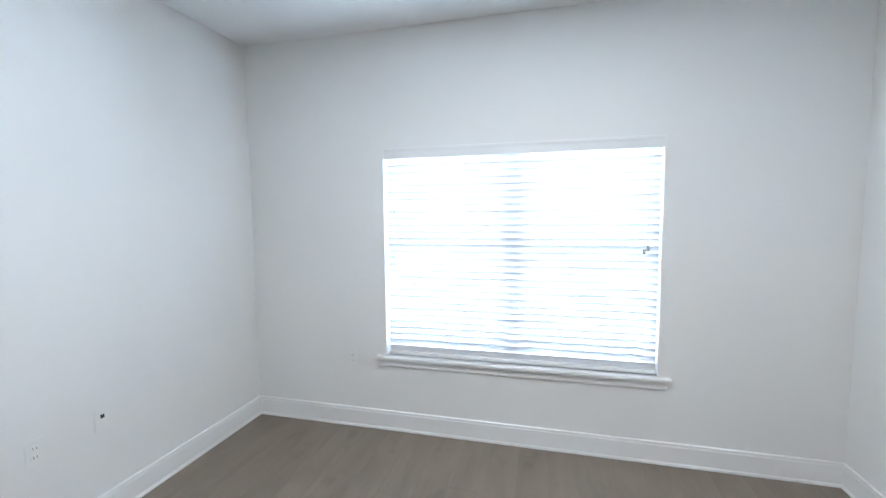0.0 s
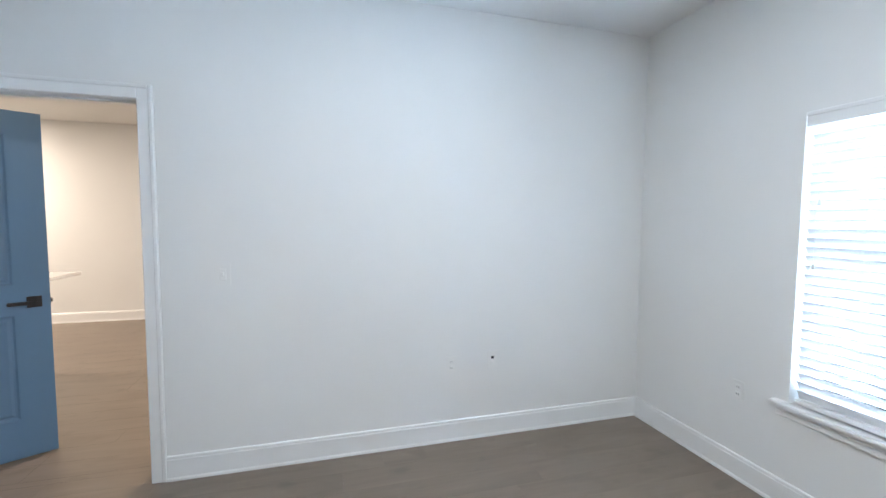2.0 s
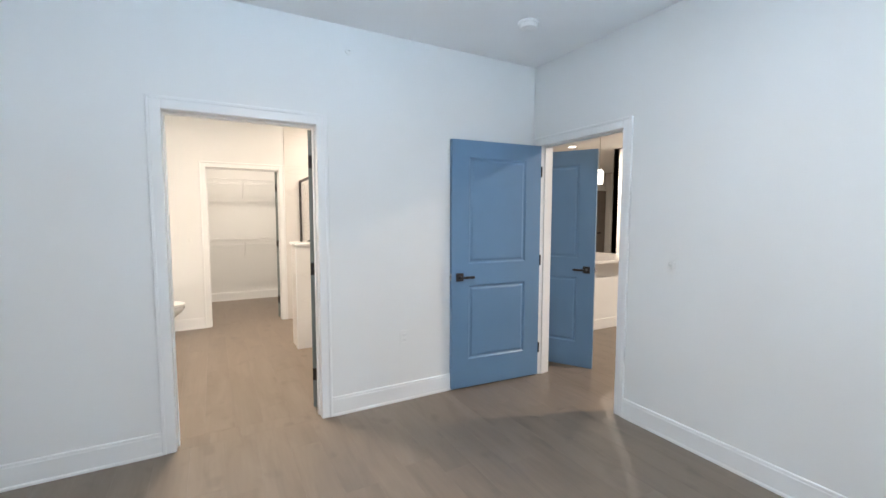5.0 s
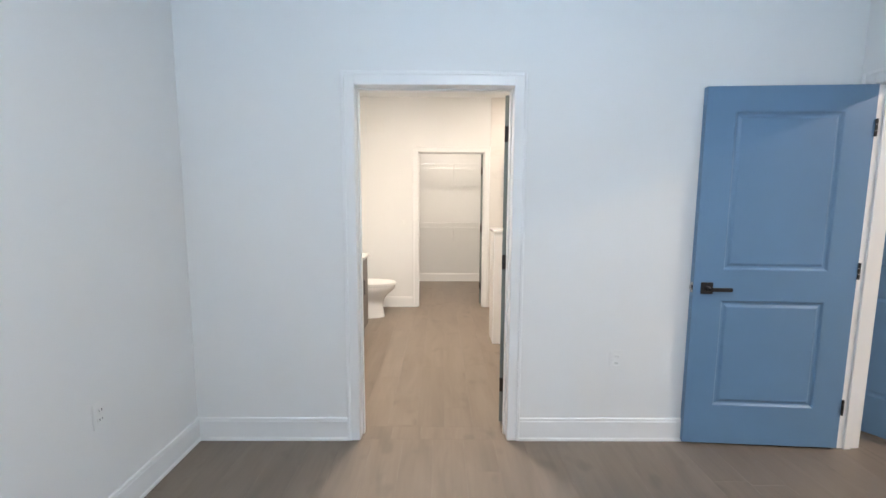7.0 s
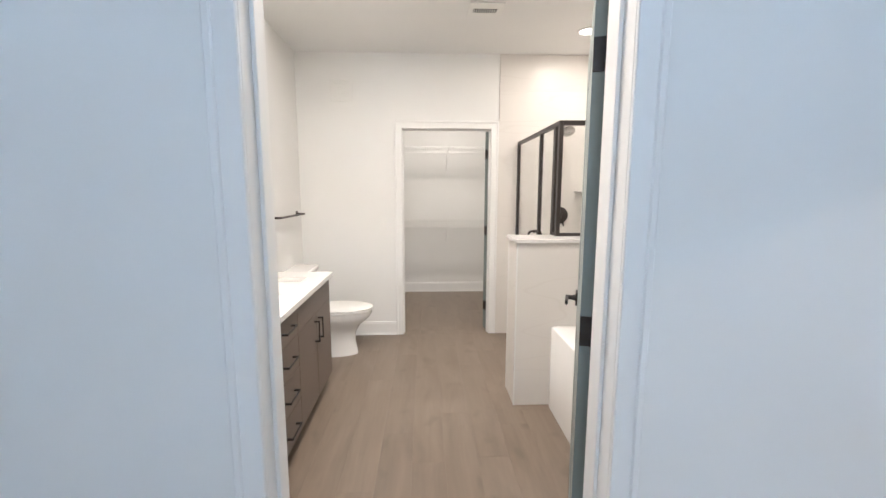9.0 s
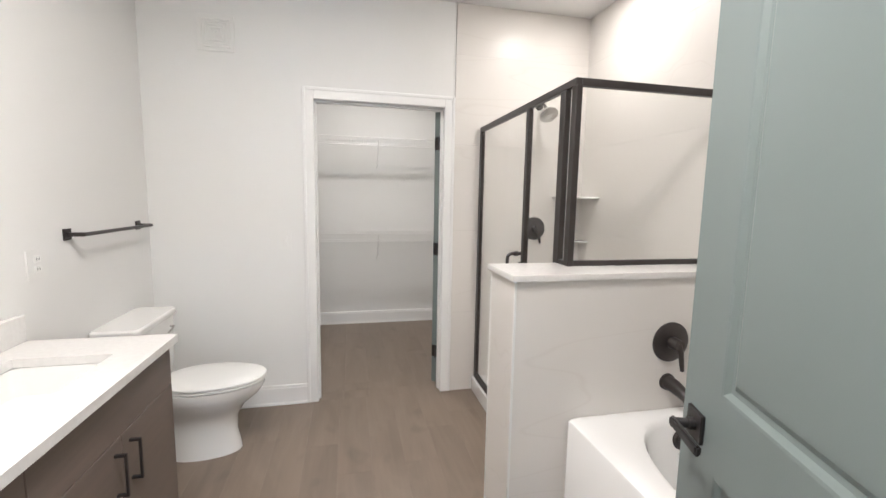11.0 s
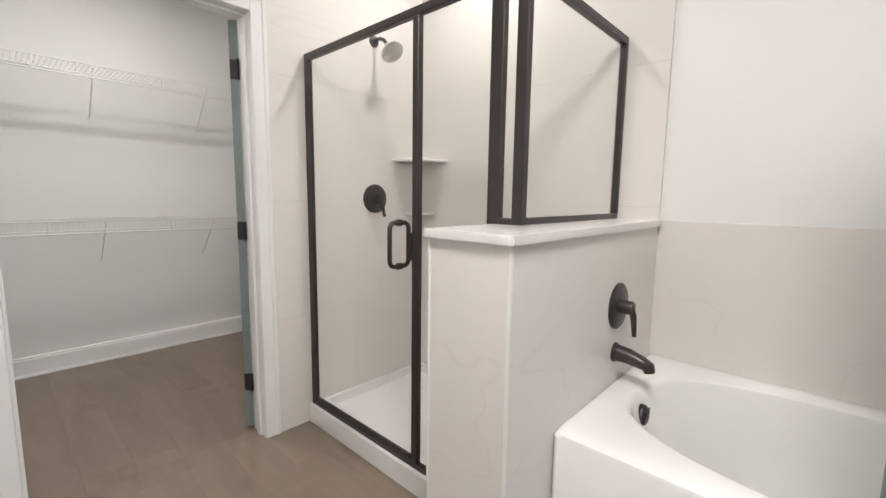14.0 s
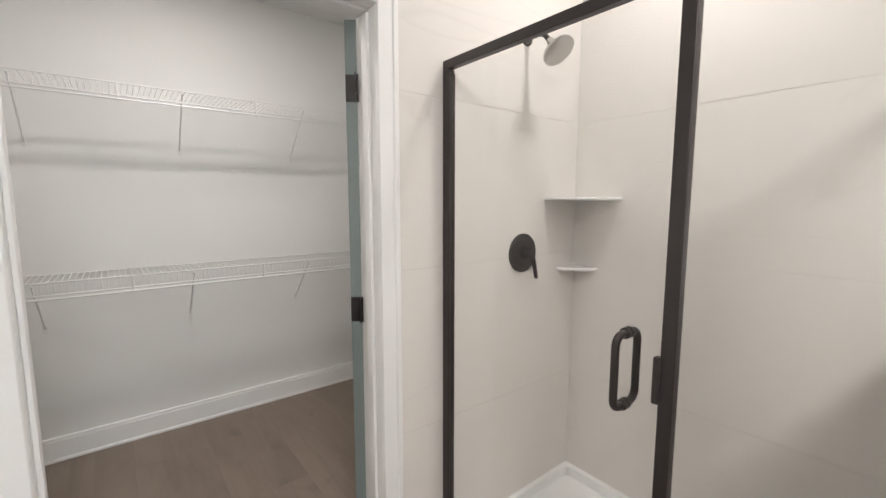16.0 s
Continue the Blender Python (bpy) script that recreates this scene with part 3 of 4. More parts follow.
def pull(parent, p, q):
    """Square bar pull standing off a front that faces -x."""
    p, q = Vector(p), Vector(q)
    bm = B()
    lo, hi = Vector(map(min, p, q)), Vector(map(max, p, q))
    box(bm, lo.x - 0.034, lo.x - 0.026, lo.y - 0.005, hi.y + 0.005, lo.z - 0.005, hi.z + 0.005, 0.0015)
    for e in (p, q):
        box(bm, e.x - 0.028, e.x, e.y - 0.005, e.y + 0.005, e.z - 0.005, e.z + 0.005, 0.001)
    part("pull_handle", bm, BLACK, parent, "black square bar pull")


def front(name, y0, y1, z0, z1):
    return part(name, box(B(), VX, VX + 0.019, y0 + 0.0015, y1 - 0.0015, z0, z1, 0.0015), TAUPE, van)


front("false_front", VY0, -2.03, 0.675, 0.832)
for y0, y1, py in ((VY0, -2.415, -2.46), (-2.415, -2.03, -2.37)):
    d = front("cabinet_door", y0, y1, 0.105, 0.672)
    pull(d, (VX, py, 0.50), (VX, py, 0.63))
for z0, z1 in ((0.675, 0.832), (0.49, 0.672), (0.30, 0.487), (0.105, 0.297)):
    d = front("drawer_front", -2.03, -1.66, z0, z1)
    pull(d, (VX, -1.92, (z0 + z1) / 2), (VX, -1.77, (z0 + z1) / 2))
d = front("cabinet_door", -1.66, VY1, 0.105, 0.832)
pull(d, (VX, -1.60, 0.55), (VX, -1.60, 0.68))
# countertop with a sink cut-out
SX0, SX1, SY0, SY1 = 1.575, 1.87, -2.62, -2.14
ct = thing("vanity_countertop", (0, 0, 0), 0, "white quartz vanity top with backsplash", "countertop")
bm = B()
ox0, ox1, oy0, oy1 = VX - 0.025, BE, VY0 - 0.02, VY1 + 0.01
for x0, x1, y0, y1 in ((ox0, SX0, oy0, oy1), (SX1, ox1, oy0, oy1), (SX0, SX1, oy0, SY0), (SX0, SX1, SY1, oy1)):
    box(bm, x0, x1, y0, y1, 0.836, 0.866)
part("slab", bm, QUARTZ, ct)
part("backsplash", box(B(), BE - 0.02, BE, oy0, oy1, 0.866, 0.966, 0.002), QUARTZ, ct)


def rrect(cx, cy, hx, hy, r, z, n=6):
    pts = []
    for sx, sy, a0 in ((1, 1, 0), (-1, 1, 90), (-1, -1, 180), (1, -1, 270)):
        for i in range(n + 1):
            a = radians(a0 + 90 * i / n)
            pts.append((cx + sx * (hx - r) + r * math.cos(a), cy + sy * (hy - r) + r * math.sin(a), z))
    return pts


cx, cy, hx, hy = (SX0 + SX1) / 2, (SY0 + SY1) / 2, (SX1 - SX0) / 2, (SY1 - SY0) / 2
sink = thing("undermount_sink", (cx, cy, 0.70), 0, "white rectangular undermount sink in the vanity top", "sink")
part("basin", loft(B(), [rrect(0, 0, hx + 0.012, hy + 0.012, 0.03, 0.134), rrect(0, 0, hx - 0.001, hy - 0.001, 0.03, 0.134), rrect(0, 0, hx - 0.012, hy - 0.012, 0.04, 0.04),
                         rrect(0, 0, hx - 0.045, hy - 0.045, 0.05, 0.012), rrect(0, 0, 0.02, 0.02, 0.02, 0.006)], cap0=False), PORC, sink, "", True)
part("drain", lathe(B(), [(0.022, 0.006), (0.022, 0.010), (0.016, 0.011)], 20), BLACK, sink, "dark drain ring", True)

# ---- toilet ----
TY = -3.43
tl = thing("toilet", (BE, TY, 0), 180, "white two-piece toilet with closed lid", "toilet")


def egg(x0, x1, hw, z, n=28, blunt=0.0):
    pts = []
    for i in range(n):
        a = 2 * math.pi * i / n
        c, s = math.cos(a), math.sin(a)
        xx = (x0 + x1) / 2 + (x1 - x0) / 2 * c
        w = hw * (1 - 0.10 * c)
        pts.append((xx, w * math.copysign(abs(s) ** (0.85 - blunt), s), z))
    return pts


part("pedestal", loft(B(), [egg(0.22, 0.595, 0.105, 0), egg(0.22, 0.592, 0.10, 0.03), egg(0.23, 0.575, 0.088, 0.12), egg(0.22, 0.58, 0.092, 0.20), egg(0.20, 0.62, 0.13, 0.27),
                            egg(0.19, 0.70, 0.172, 0.335), egg(0.18, 0.725, 0.182, 0.375), egg(0.18, 0.728, 0.183, 0.398)]), PORC, tl, "", True)
part("seat", loft(B(), [egg(0.215, 0.725, 0.178, 0.400), egg(0.21, 0.732, 0.185, 0.404), egg(0.21, 0.732, 0.185, 0.412), egg(0.215, 0.727, 0.18, 0.416)]), PLASTIC, tl, "", True)
part("lid", loft(B(), [egg(0.212, 0.730, 0.183, 0.419), egg(0.21, 0.735, 0.187, 0.424), egg(0.21, 0.733, 0.185, 0.432), egg(0.23, 0.71, 0.165, 0.440), egg(0.3, 0.62, 0.10, 0.443)]), PLASTIC, tl, "closed white lid", True)
part("hinge_cover", box(B(), 0.195, 0.235, -0.09, 0.09, 0.40, 0.43, 0.008, 2), PLASTIC, tl, "", True)
part("tank", loft(B(), [rrect(0.105, 0, 0.085, 0.19, 0.03, 0.385), rrect(0.108, 0, 0.093, 0.205, 0.03, 0.42), rrect(0.108, 0, 0.098, 0.222, 0.03, 0.735)]), PORC, tl, "", True)
part("tank_lid", loft(B(), [rrect(0.11, 0, 0.104, 0.230, 0.03, 0.736), rrect(0.11, 0, 0.108, 0.235, 0.03, 0.745), rrect(0.11, 0, 0.108, 0.235, 0.03, 0.765), rrect(0.11, 0, 0.10, 0.227, 0.03, 0.774)]), PORC, tl, "", True)
bm = B()
tube(bm, [(0.206, 0.15, 0.68), (0.225, 0.15, 0.68), (0.228, 0.11, 0.672), (0.228, 0.07, 0.668)], 0.006)
part("flush_lever", bm, CHROME, tl, "chrome flush lever", True)

# towel bar
tb = thing("towel_bar", (BE, -3.44, 1.24), 0, "dark bronze square towel bar on the wall above toilet", "towel bar")
for y in (-0.315, 0.315):
    bm = B()
    box(bm, -0.008, 0, y - 0.025, y + 0.025, -0.025, 0.025, 0.002)
    box(bm, -0.07, -0.008, y - 0.009, y + 0.009, -0.009, 0.009, 0.002)
    part("post", bm, BRONZE, tb)
part("bar", box(B(), -0.078, -0.062, -0.325, 0.325, -0.008, 0.008, 0.002), BRONZE, tb)

# wall grille and ceiling vent
gr = thing("wall_grille", (1.545, BS, 2.39), 180, "square white louvred grille high on wall", "vent")
part("frame", box(B(), -0.105, 0.105, -0.008, 0, -0.105, 0.105, 0.003), PLASTIC, gr)
for k in range(5):
    s = 0.082 - k * 0.017
    bm = B()
    for a, b, c, d in ((-s, s, s - 0.007, s), (-s, s, -s, -s + 0.007), (-s, -s + 0.007, -s + 0.007, s - 0.007), (s - 0.007, s, -s + 0.007, s - 0.007)):
        box(bm, a, b, -0.014, -0.006, c, d, 0.0015)
    part("louvre", bm, PLASTIC, gr)
cv = thing("ceiling_vent", (0.33, -2.93, H), 0, "white ceiling vent with dark slots", "vent")
part("frame", box(B(), -0.125, 0.125, -0.115, 0.115, -0.010, 0, 0.004), PLASTIC, cv)
part("backing", box(B(), -0.085, 0.085, -0.03, 0.03, -0.0125, -0.009), DARKHOLE, cv)
for k in range(11):
    x = -0.08 + k * 0.016
    part("slat", box(B(), x - 0.003, x + 0.003, -0.031, 0.031, -0.019, -0.012, 0.001), PLASTIC, cv)


def downlight(x, y, k):
    t = thing("downlight_or_fill_disc", (x, y, H), 0, "round ceiling downlight or added unseen fill disc, lit warm white", "ceiling light")
    bm = B()
    seg = 32
    loft(bm, [[(k * r * math.cos(2 * math.pi * i / seg), k * r * math.sin(2 * math.pi * i / seg), z) for i in range(seg)] for r, z in ((0.092, 0), (0.090, -0.006), (0.072, -0.010), (0.070, -0.004))], False, False)
    part("trim_ring", bm, PLASTIC, t, "", True)
    part("lens", lathe(B(), [(0.070 * k, -0.002), (0.070 * k, -0.005)], 32), LENS, t, "glowing lens")


# ring and lens for shower and closet lights, and for the added fills
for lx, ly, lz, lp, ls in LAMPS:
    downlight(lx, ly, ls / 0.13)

# ---- pony wall, tub ----
PX, PY0, PY1, PZ = 0.166, -2.705, -2.435, 1.120
pony = structure("wall_pony", box(B(), BW, PX - 0.010, PY0 + 0.010, PY1 - 0.010, 0, PZ), GROUT, "half-height tiled wall between tub and shower", "wall")
structure("pony_cap", box(B(), BW, PX + 0.015, PY0 - 0.013, PY1 + 0.013, PZ, PZ + 0.026, 0.003, 2), QUARTZ, "white quartz cap on the half wall", "wall cap")
bm = B()
for y in (PY0 - 0.002, PY1 - 0.006):
    box(bm, PX - 0.006, PX + 0.003, y, y + 0.008, 0, PZ - 0.002, 0.001)
tagged(part("trim", bm, PLASTIC), "thin white tile edge trim on the half wall", "trim", "", "structure")

tub = thing("bathtub", (0, 0, 0), 0, "white acrylic alcove bathtub with oval basin", "bathtub")
TX0, TX1, TY0, TY1, TZ = BW + 0.008, -0.072, PY1 + 0.001, BN - 0.008, 0.562
tcx, tcy, thx, thy = (TX0 + TX1) / 2, (TY0 + TY1) / 2, (TX1 - TX0) / 2, (TY1 - TY0) / 2


def oval(hx, hy, z, p=2.6, n=48, ox=0.0, oy=0.0):
    out = []
    for i in range(n):
        a = 2 * math.pi * i / n
        c, s = math.cos(a), math.sin(a)
        out.append((tcx + ox + hx * math.copysign(abs(c) ** (2 / p), c), tcy + oy + hy * math.copysign(abs(s) ** (2 / p), s), z))
    return out


part("shell", loft(B(), [oval(thx, thy, 0.0, 60), oval(thx, thy, TZ - 0.012, 60), oval(thx - 0.004, thy - 0.004, TZ - 0.003, 40), oval(thx - 0.012, thy - 0.012, TZ, 30),
                         oval(thx - 0.085, thy - 0.075, TZ, 2.8), oval(thx - 0.10, thy - 0.09, TZ - 0.006, 2.7), oval(thx - 0.108, thy - 0.10, TZ - 0.02, 2.7),
                         oval(thx - 0.13, thy - 0.15, TZ - 0.20, 2.8), oval(thx - 0.15, thy - 0.20, TZ - 0.36, 2.9), oval(thx - 0.19, thy - 0.26, TZ - 0.405, 2.8),
                         oval(thx - 0.30, thy - 0.45, TZ - 0.415, 2.4)]), ACRYL, tub, "", True)
ov = part("overflow_cover", lathe(B(), [(0.036, 0), (0.036, 0.012), (0.033, 0.018), (0.028, 0.021)], 32, pose(-0.51, TY0 + 0.110, 0.485, -83)), BRONZE, tub, "dark bronze round overflow cover", True)
bm = B()
for k in range(5):
    box(bm, -0.51 - 0.024, -0.51 + 0.024, TY0 + 0.1305, TY0 + 0.134, 0.470 + k * 0.009, 0.473 + k * 0.009)
part("rib", bm, BLACK, ov)
for k in range(2):
    part("maker_mark", box(B(), -0.525, -0.495, TY0 + 0.129, TY0 + 0.1305, 0.432 - k * 0.007, 0.437 - k * 0.007), CHROME, tub, "small unreadable grey mark")
tv = thing("tub_valve", (-0.530, PY1, 0.850), 0, "dark bronze round tub valve with lever", "faucet")
part("escutcheon", lathe(B(), [(0.084, 0), (0.084, 0.006), (0.078, 0.011), (0.030, 0.013)], 40, pose(0, 0, 0, -90)), BRONZE, tv, "", True)
part("hub", lathe(B(), [(0.026, 0.012), (0.024, 0.05), (0.022, 0.056)], 24, pose(0, 0, 0, -90)), BRONZE, tv, "", True)
bm = B()
tube(bm, [(0, 0.045, 0.005), (-0.006, 0.056, -0.03), (-0.016, 0.060, -0.105)], [0.013, 0.011, 0.008], 12)
part("lever", bm, BRONZE, tv, "", True)
ts = thing("tub_spout", (-0.530, PY1, 0.677), 0, "dark bronze tub spout", "faucet")
part("flange", lathe(B(), [(0.036, 0), (0.035, 0.008), (0.031, 0.010)], 28, pose(0, 0, 0, -90)), BRONZE, ts, "", True)
bm = B()
tube(bm, [(0, 0.004, 0), (0, 0.05, -0.003), (0, 0.096, -0.014), (0, 0.120, -0.024), (0, 0.125, -0.043)], [0.031, 0.028, 0.024, 0.022, 0.018], 18)
part("nose", bm, BRONZE, ts, "", True)

# ---- shower ----
SXF = -0.15
pan = thing("shower_pan", (0, 0, 0), 0, "white acrylic shower pan with raised threshold", "shower base")
bm = B()
px0, px1, py0, py1 = BW + 0.008, SXF + 0.030, BS + 0.008, PY0 - 0.001
loft(bm, [rrect((px0 + px1) / 2, (py0 + py1) / 2, (px1 - px0) / 2, (py1 - py0) / 2, r, z, 3) for r, z in ((0.004, 0), (0.004, 0.09), (0.008, 0.098))] +
     [rrect((px0 + px1 - 0.07) / 2, (py0 + py1) / 2, (px1 - px0 - 0.13) / 2, (py1 - py0 - 0.05) / 2, 0.03, z, 3) for z in (0.098, 0.05)] +
     [rrect(-0.55, -3.3, 0.05, 0.05, 0.049, 0.038, 3)])
part("tray", bm, ACRYL, pan, "", True)
part("drain", lathe(B(), [(0.048, 0.038), (0.048, 0.042), (0.040, 0.043)], 28, Matrix.Translation((-0.55, -3.3, 0))), CHROME, pan, "chrome round drain", True)

enc = thing("shower_enclosure", (0, 0, 0), 0, "dark bronze framed glass shower enclosure with door", "shower")
SZ0, SZ1 = 0.098, 1.924
GY = -2.622
CP = PZ + 0.026


def bar(name, x0, x1, y0, y1, z0, z1):
    return part(name, box(B(), x0, x1, y0, y1, z0, z1, 0.002), BRONZE, enc)


hw = 0.0135
bar("header", SXF - hw, SXF + hw, BS + 0.011, GY + hw, SZ1 - 0.031, SZ1)
bar("header", BW + 0.011, SXF - hw, GY - hw, GY + hw, SZ1 - 0.031, SZ1)
bar("sill_track", SXF - hw, SXF + hw, BS + 0.011, PY0 - 0.004, SZ0, SZ0 + 0.024)
bar("wall_jamb", SXF - hw, SXF + hw, BS + 0.011, BS + 0.045, SZ0 + 0.024, SZ1 - 0.031)
bar("strike_post", SXF - hw, SXF + hw, -3.102, -3.070, SZ0 + 0.024, SZ1 - 0.031)
bar("corner_post", SXF - hw, SXF + hw, GY - 0.02, GY + 0.02, CP, SZ1 - 0.031)
bar("panel_post", SXF - hw, SXF + hw, PY0 - 0.034, PY0 + 0.014, CP, SZ1 - 0.031)
bar("panel_post", SXF - hw, SXF + hw, PY0 - 0.034, PY0 - 0.004, SZ0 + 0.024, CP)
bar("cap_track", SXF - hw, SXF + hw, PY0 + 0.014, GY - 0.02, CP, CP + 0.02)
bar("cap_track", BW + 0.011, SXF - hw, GY - 0.012, GY + 0.012, CP, CP + 0.022)
bar("wall_channel", BW + 0.011, BW + 0.036, GY - 0.014, GY + 0.014, CP + 0.022, SZ1 - 0.031)


def pane(x0, x1, y0, y1, z0, z1):
    g = part("pane", box(B(), x0, x1, y0, y1, z0, z1), GLASS, enc, "clear glass panel")
    g.visible_shadow = False


pane(SXF - 0.003, SXF + 0.003, -3.068, PY0 - 0.034, SZ0 + 0.024, SZ1 - 0.031)
pane(SXF - 0.003, SXF + 0.003, PY0 + 0.014, GY - 0.02, CP + 0.02, SZ1 - 0.031)
pane(BW + 0.036, SXF - hw, GY - 0.003, GY + 0.003, CP + 0.022, SZ1 - 0.031)
sd = part("shower_door", box(B(), SXF + 0.002, SXF + 0.008, BS + 0.062, -3.110, SZ0 + 0.03, SZ1 - 0.044), GLASS, enc, "hinged clear glass shower door")
sd.visible_shadow = False
for nm, y0, y1, z0, z1 in (("pivot_rail", BS + 0.049, BS + 0.064, SZ0 + 0.028, SZ1 - 0.05),):
    part(nm, box(B(), SXF - 0.002, SXF + 0.016, y0, y1, z0, z1, 0.002), BRONZE, sd)
part("drip_rail", box(B(), SXF - 0.001, SXF + 0.014, BS + 0.064, -3.112, SZ0 + 0.028, SZ0 + 0.05, 0.002), BRONZE, sd)
part("strike_plate", box(B(), SXF + 0.004, SXF + 0.022, -3.114, -3.099, 0.98, 1.09, 0.002), BRONZE, sd)
for s in (1, -1):
    xo = SXF + (0.008 if s > 0 else 0.002)
    bm = B()
    pts = []
    y = -3.185
    for k in range(7):
        a = radians(90 * k / 6)
        pts.append((xo + s * (0.022 + 0.026 * math.sin(a)), y, 1.125 - 0.026 + 0.026 * math.cos(a)))
    low = [(px, py, 2 * 1.035 - pz) for px, py, pz in reversed(pts)]
    tube(bm, [(xo, y, 1.125)] + pts + low + [(xo, y, 0.945)], 0.0095, 14)
    for z in (1.125, 0.945):
        lathe(bm, [(0.014, 0), (0.014, 0.008), (0.010, 0.010)], 18, pose(xo, y, z, 0, 90 * s))
    part("pull_handle", bm, BRONZE, sd, "dark bronze looped pull", True)

sv = thing("shower_valve", (-0.575, BS + 0.010, 1.215), 0, "dark bronze round shower valve with lever", "faucet")
part("escutcheon", lathe(B(), [(0.084, 0), (0.084, 0.006), (0.078, 0.011), (0.030, 0.013)], 40, pose(0, 0, 0, -90)), BRONZE, sv, "", True)
part("hub", lathe(B(), [(0.026, 0.012), (0.024, 0.05), (0.022, 0.056)], 24, pose(0, 0, 0, -90)), BRONZE, sv, "", True)
bm = B()
tube(bm, [(0, 0.045, 0.005), (-0.01, 0.056, -0.03), (-0.026, 0.060, -0.105)], [0.013, 0.011, 0.008], 12)
part("lever", bm, BRONZE, sv, "", True)
sh = thing("shower_fixture", (-0.575, BS + 0.010, 2.10), 0, "dark bronze round shower head on angled arm", "shower head")
part("flange", lathe(B(), [(0.032, 0), (0.030, 0.006), (0.014, 0.012)], 24, pose(0, 0, 0, -90)), BRONZE, sh, "", True)
bm = B()
tube(bm, [(0, 0.004, 0), (0, 0.05, 0.004), (0, 0.09, -0.012), (0, 0.12, -0.045)], 0.0105, 12)
part("arm", bm, BRONZE, sh, "", True)
part("head", lathe(B(), [(0.013, 0.03), (0.018, 0.012), (0.022, 0.0), (0.045, -0.02), (0.062, -0.032), (0.064, -0.042), (0.058, -0.045)], 32, pose(0, 0.135, -0.062, 40)), CHROME, sh, "grey metal spray head", True)


def corner_shelf(z, r):
    t = thing("corner_shelf", (BW + 0.010, BS + 0.010, z), 0, "off-white quarter-round shelf in the shower corner", "shelf")
    ring = [(0, 0)] + [(r * math.cos(radians(90 * i / 16)), r * math.sin(radians(90 * i / 16))) for i in range(17)]
    part("ledge", loft(B(), [[(a, b, -0.014) for a, b in ring], [(a * 1.02, b * 1.02, -0.006) for a, b in ring], [(a, b, 0) for a, b in ring]]), ACRYL, t)


corner_shelf(1.455, 0.235)
corner_shelf(1.13, 0.13)


# ---- closet wire shelves ----
def wire_shelf(z):
    t = thing("wire_shelf", (0, 0, 0), 0, "white wire closet shelf with hang rail and braces", "shelf", "closet shelves")
    y0, y1 = CS + 0.012, CS + 0.305
    part("back_rod", tube(B(), [(CW + 0.01, y0, z), (CE - 0.01, y0, z)], 0.0035, 6), WIRE, t)
    part("front_rod", tube(B(), [(CW + 0.01, y1, z), (CE - 0.01, y1, z)], 0.0045, 6), WIRE, t)
    part("lip_rod", tube(B(), [(CW + 0.01, y1, z - 0.062), (CE - 0.01, y1, z - 0.062)], 0.0045, 6), WIRE, t)
    part("hang_rail", tube(B(), [(CW + 0.01, y1 + 0.006, z - 0.080), (CE - 0.01, y1 + 0.006, z - 0.080)], 0.0055, 6), WIRE, t)
    wire = mesh_of("cross_wire", tube(B(), [(0, y0, z + 0.003), (0, y1, z + 0.003), (0, y1 + 0.003, z - 0.062)], 0.0013, 4), WIRE)
    for k in range(int((CE - CW - 0.04) / 0.0254)):
        ob = new("cross_wire", wire)
        ob.parent = t
        ob.location = (CW + 0.02 + k * 0.0254, 0, 0)
    for x in (-0.205, 0.465, 1.14):
        bm = B()
        tube(bm, [(x, y1 - 0.01, z - 0.012), (x, CS + 0.008, z - 0.29)], 0.0042, 6)
        box(bm, x - 0.008, x + 0.008, CS, CS + 0.008, z - 0.315, z - 0.275, 0.001)
        part("brace", bm, WIRE, t)
    for x in (-1.0, -0.62, 0.09, 0.75, 1.4):
        part("wall_clip", box(B(), x - 0.008, x + 0.008, CS, CS + 0.016, z - 0.008, z + 0.01, 0.002), WIRE, t)
        part("rail_hook", box(B(), x - 0.005, x + 0.005, y1 - 0.004, y1 + 0.008, z - 0.086, z + 0.004, 0.001), WIRE, t)


wire_shelf(2.03)
wire_shelf(1.045)

# ---- living room beyond the entry ----
isl = thing("kitchen_island", (0, 0, 0), 0, "white kitchen island with quartz counter", "island")
part("body", box(B(), -3.80, -2.75, -2.9, -1.46, 0, 0.875, 0.003), TRIM, isl)
bm = B()
box(bm, -3.815, -2.735, -2.915, -1.445, 0, 0.13, 0.004)
part("plinth", bm, TRIM, isl)
part("counter", box(B(), -4.05, -2.7, -2.95, -1.22, 0.875, 0.91, 0.006, 2), QUARTZ, isl, "white quartz counter")
pd = thing("pendant_lamp", (-3.90, -2.0, H), 0, "small lit glass pendant lamp above the island", "lamp")
part("canopy", lathe(B(), [(0.06, 0), (0.058, -0.02), (0.01, -0.024)], 24), CHROME, pd, "", True)
part("rod", tube(B(), [(0, 0, -0.02), (0, 0, -0.66)], 0.006), CHROME, pd)
part("shade", lathe(B(), [(0.03, -0.64), (0.05, -0.66), (0.052, -0.83), (0.045, -0.84)], 24), BULB, pd, "glowing glass shade", True)
pt = thing("pantry_door", (0, 0, 0), 0, "dark grey-brown kitchen door with black handle", "door")
part("leaf", box(B(), -9.46, -8.95, LS + 0.002, LS + 0.04, 0.0, 2.2, 0.003), PANTRY, pt)
part("handle", box(B(), -9.25, -9.12, LS + 0.04, LS + 0.08, 0.93, 0.97, 0.004), BLACK, pt)

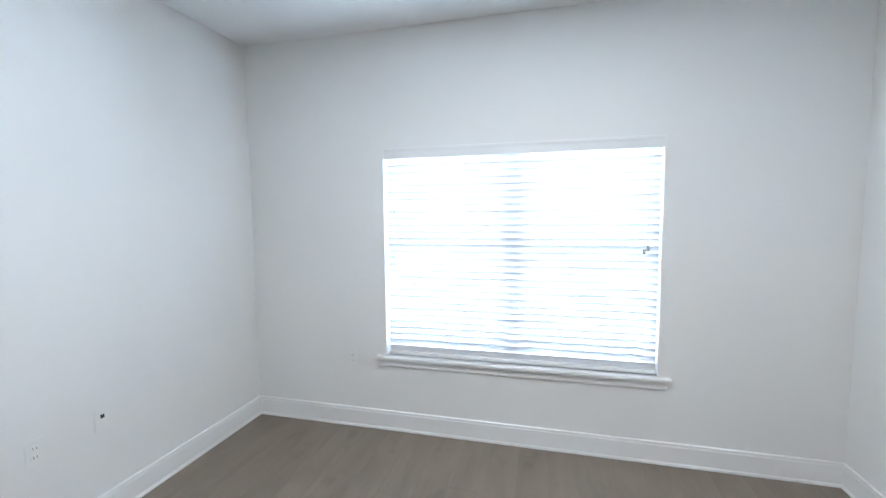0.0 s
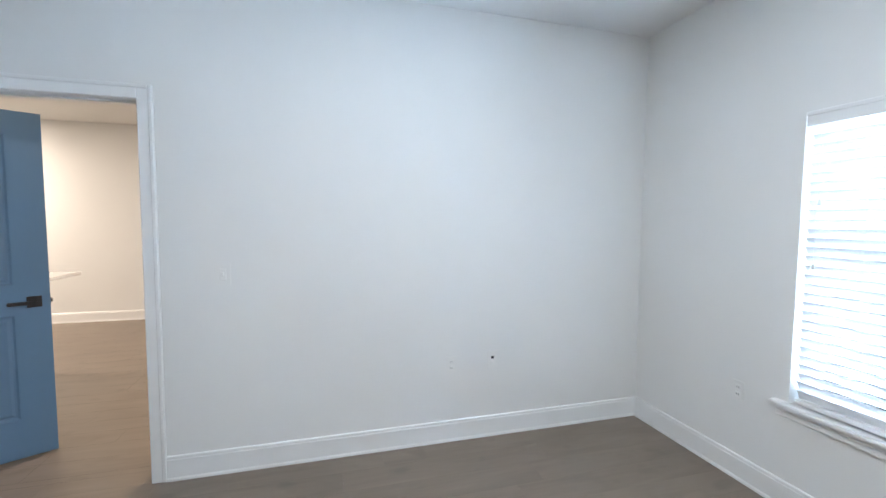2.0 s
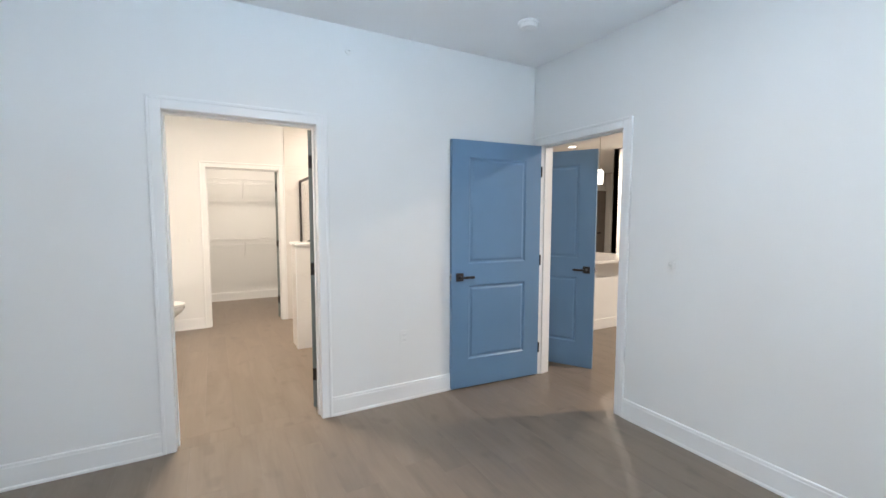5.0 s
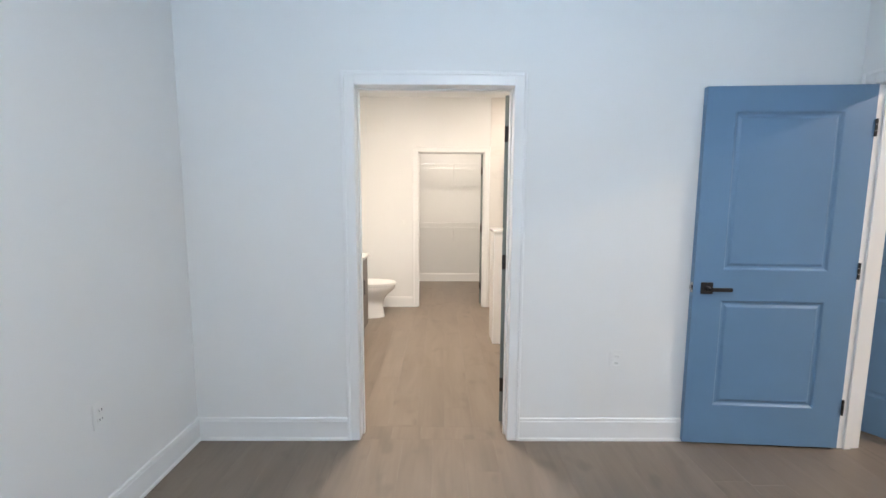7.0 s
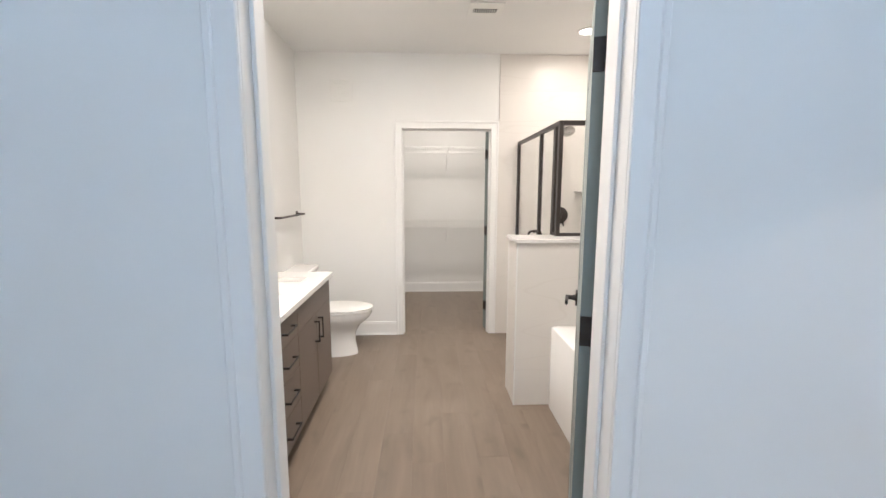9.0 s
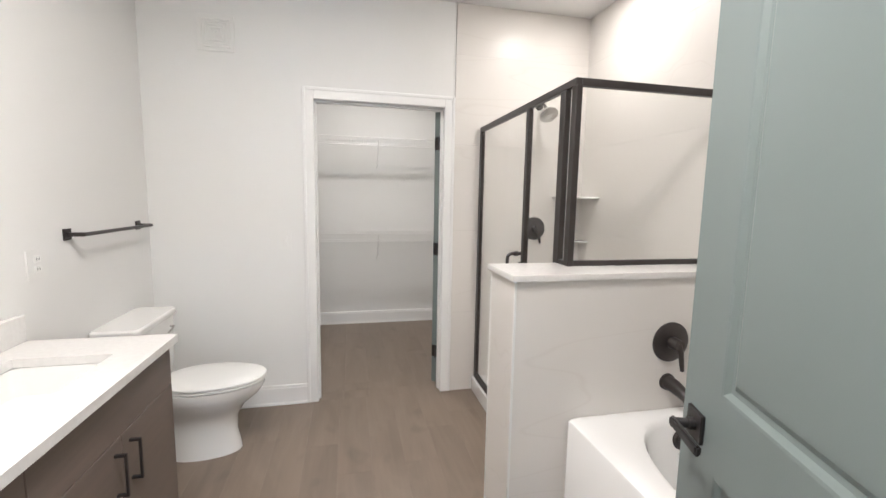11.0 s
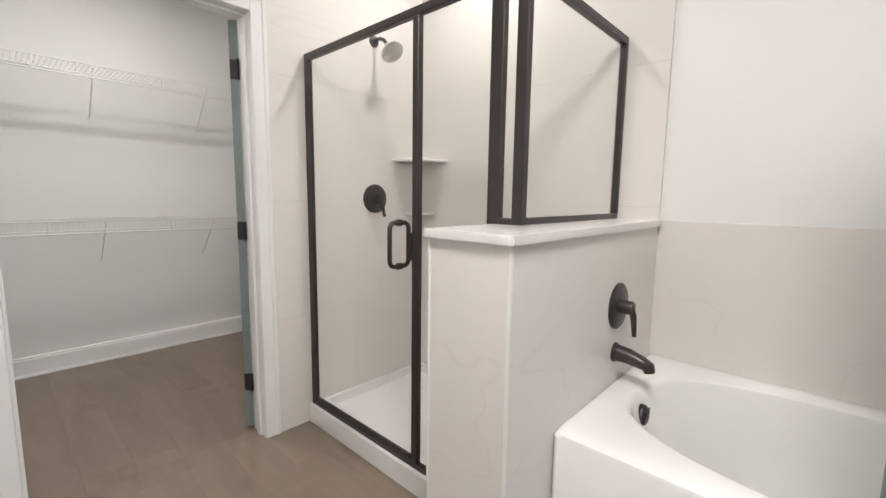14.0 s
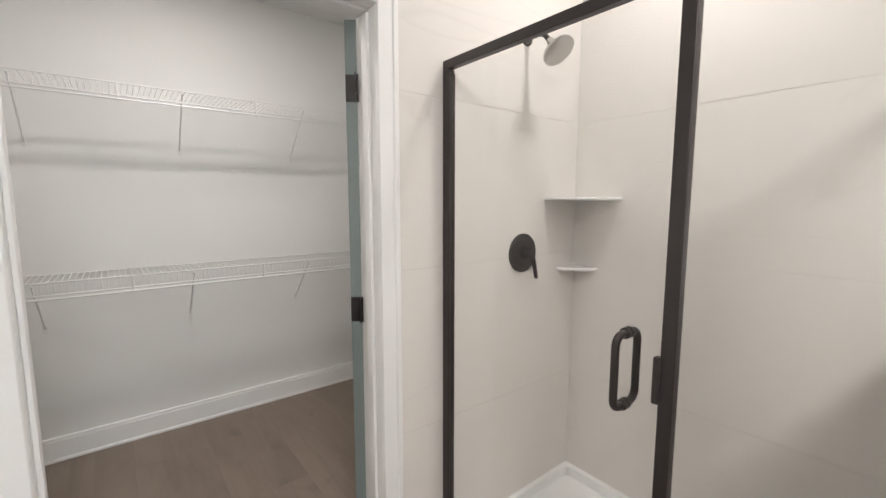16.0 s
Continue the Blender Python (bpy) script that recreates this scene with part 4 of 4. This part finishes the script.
# ---- tiles ----
def tile_wall(parent, axis, face, sgn, a0, a1, z0, z1, tw, th):
    """Large tiles on a wall plane. axis: direction of the run; face: wall plane; sgn: side into the room."""
    a = a0
    while a < a1 - 0.01:
        b = min(a + tw, a1)
        z = z0
        while z < z1 - 0.01:
            c = min(z + th, z1)
            lo, hi = sorted((face + sgn * 0.002, face + sgn * 0.010))
            g = 0.0009
            if axis == "x":
                bm = box(B(), a + g, b - g, lo, hi, z + g, c - g, 0.0006)
            else:
                bm = box(B(), lo, hi, a + g, b - g, z + g, c - g, 0.0006)
            part("tile", bm, SLAB, parent)
            z = c
        a = b


def grout(axis, face, sgn, a0, a1, z0, z1, name):
    lo, hi = sorted((face, face + sgn * 0.0088))
    bm = box(B(), a0, a1, lo, hi, z0, z1) if axis == "x" else box(B(), lo, hi, a0, a1, z0, z1)
    return structure(name, bm, GROUT, "large off-white porcelain wall tiles with fine joints", "wall tiles")


g = grout("x", BS, 1, BW, C0 - CASE - 0.002, 0.0, H - 0.002, "tile_shower_south")
tile_wall(g, "x", BS, 1, BW, C0 - CASE - 0.002, 0.0, H - 0.002, 2.0, 0.60)
g = grout("y", BW, 1, BS + 0.010, PY1, 0.0, H - 0.002, "tile_shower_west")
tile_wall(g, "y", BW, 1, BS + 0.010, PY1, 0.0, H - 0.002, 2.0, 0.60)
g = grout("y", BW, 1, PY1, BN, TZ - 0.02, CP, "tile_tub_west")
tile_wall(g, "y", BW, 1, PY1, BN, TZ - 0.02, CP, 2.0, 0.62)
tile_wall(pony, "x", PY1 - 0.010, 1, BW, PX - 0.001, 0.0, PZ, 1.3, 1.2)
tile_wall(pony, "x", PY0 + 0.010, -1, BW, PX - 0.001, 0.0, PZ, 1.3, 1.2)
tile_wall(pony, "y", PX - 0.010, 1, PY0 + 0.001, PY1 - 0.001, 0.0, PZ, 0.6, 1.2)

# ---- floor planks ----
floor = structure("floor", box(B(), -9.6, XE, LS, YN, -0.06, -0.008), SUBFLOOR, "grey-brown wood-look vinyl plank floor", "floor")
PW, PL = 0.18, 1.22
plank_cache = {}


def plank_mesh(w, ln):
    key = (round(w, 3), round(ln, 3))
    if key not in plank_cache:
        plank_cache[key] = mesh_of("plank", box(B(), 0.0001, key[0] - 0.0001, 0.0001, key[1] - 0.0001, -0.008, 0, 0.0004), PLANK)
    return plank_cache[key]


def planks(x0, x1, y0, y1, parent):
    rng = random.Random(int(abs(x0 * 100) + abs(y0 * 10)))
    x = x0
    while x < x1 - 0.002:
        w = min(PW, x1 - x)
        y = y0
        first = round(rng.uniform(0.15, 1.0) * PL, 2)
        while y < y1 - 0.002:
            ln = min(first if y == y0 else PL, y1 - y)
            ob = new("plank", plank_mesh(w, ln))
            ob.parent = parent
            ob.location = (x, y, 0)
            y += ln
        x += w


planks(XW, XE, YS, YN, floor)
planks(D0 - 0.02, D1 + 0.02, BN, YS, floor)
planks(BW, BE, BS, BN, floor)
planks(C0 - 0.02, C1 + 0.02, CN, BS, floor)
planks(CW, CE, CS, CN, floor)
planks(XW - 0.13, XW, E0 - 0.02, E1 + 0.02, floor)
bm = B()
x = LW - 3.6
while x < XW - 0.14:
    y = LS + random.choice((0, 0.3, 0.6, 0.9)) - 1.22
    while y < LN:
        a, b = max(y, LS), min(y + PL, LN)
        if b - a > 0.01:
            vs = [bm.verts.new(p) for p in ((x + 0.0006, a + 0.0006, 0), (min(x + PW, XW - 0.13) - 0.0006, a + 0.0006, 0), (min(x + PW, XW - 0.13) - 0.0006, b - 0.0006, 0), (x + 0.0006, b - 0.0006, 0))]
            bm.faces.new(vs)
        y += PL
    x += PW
ob = part("planks_living", bm, PLANK, floor)
ob["kind"] = "stuff"
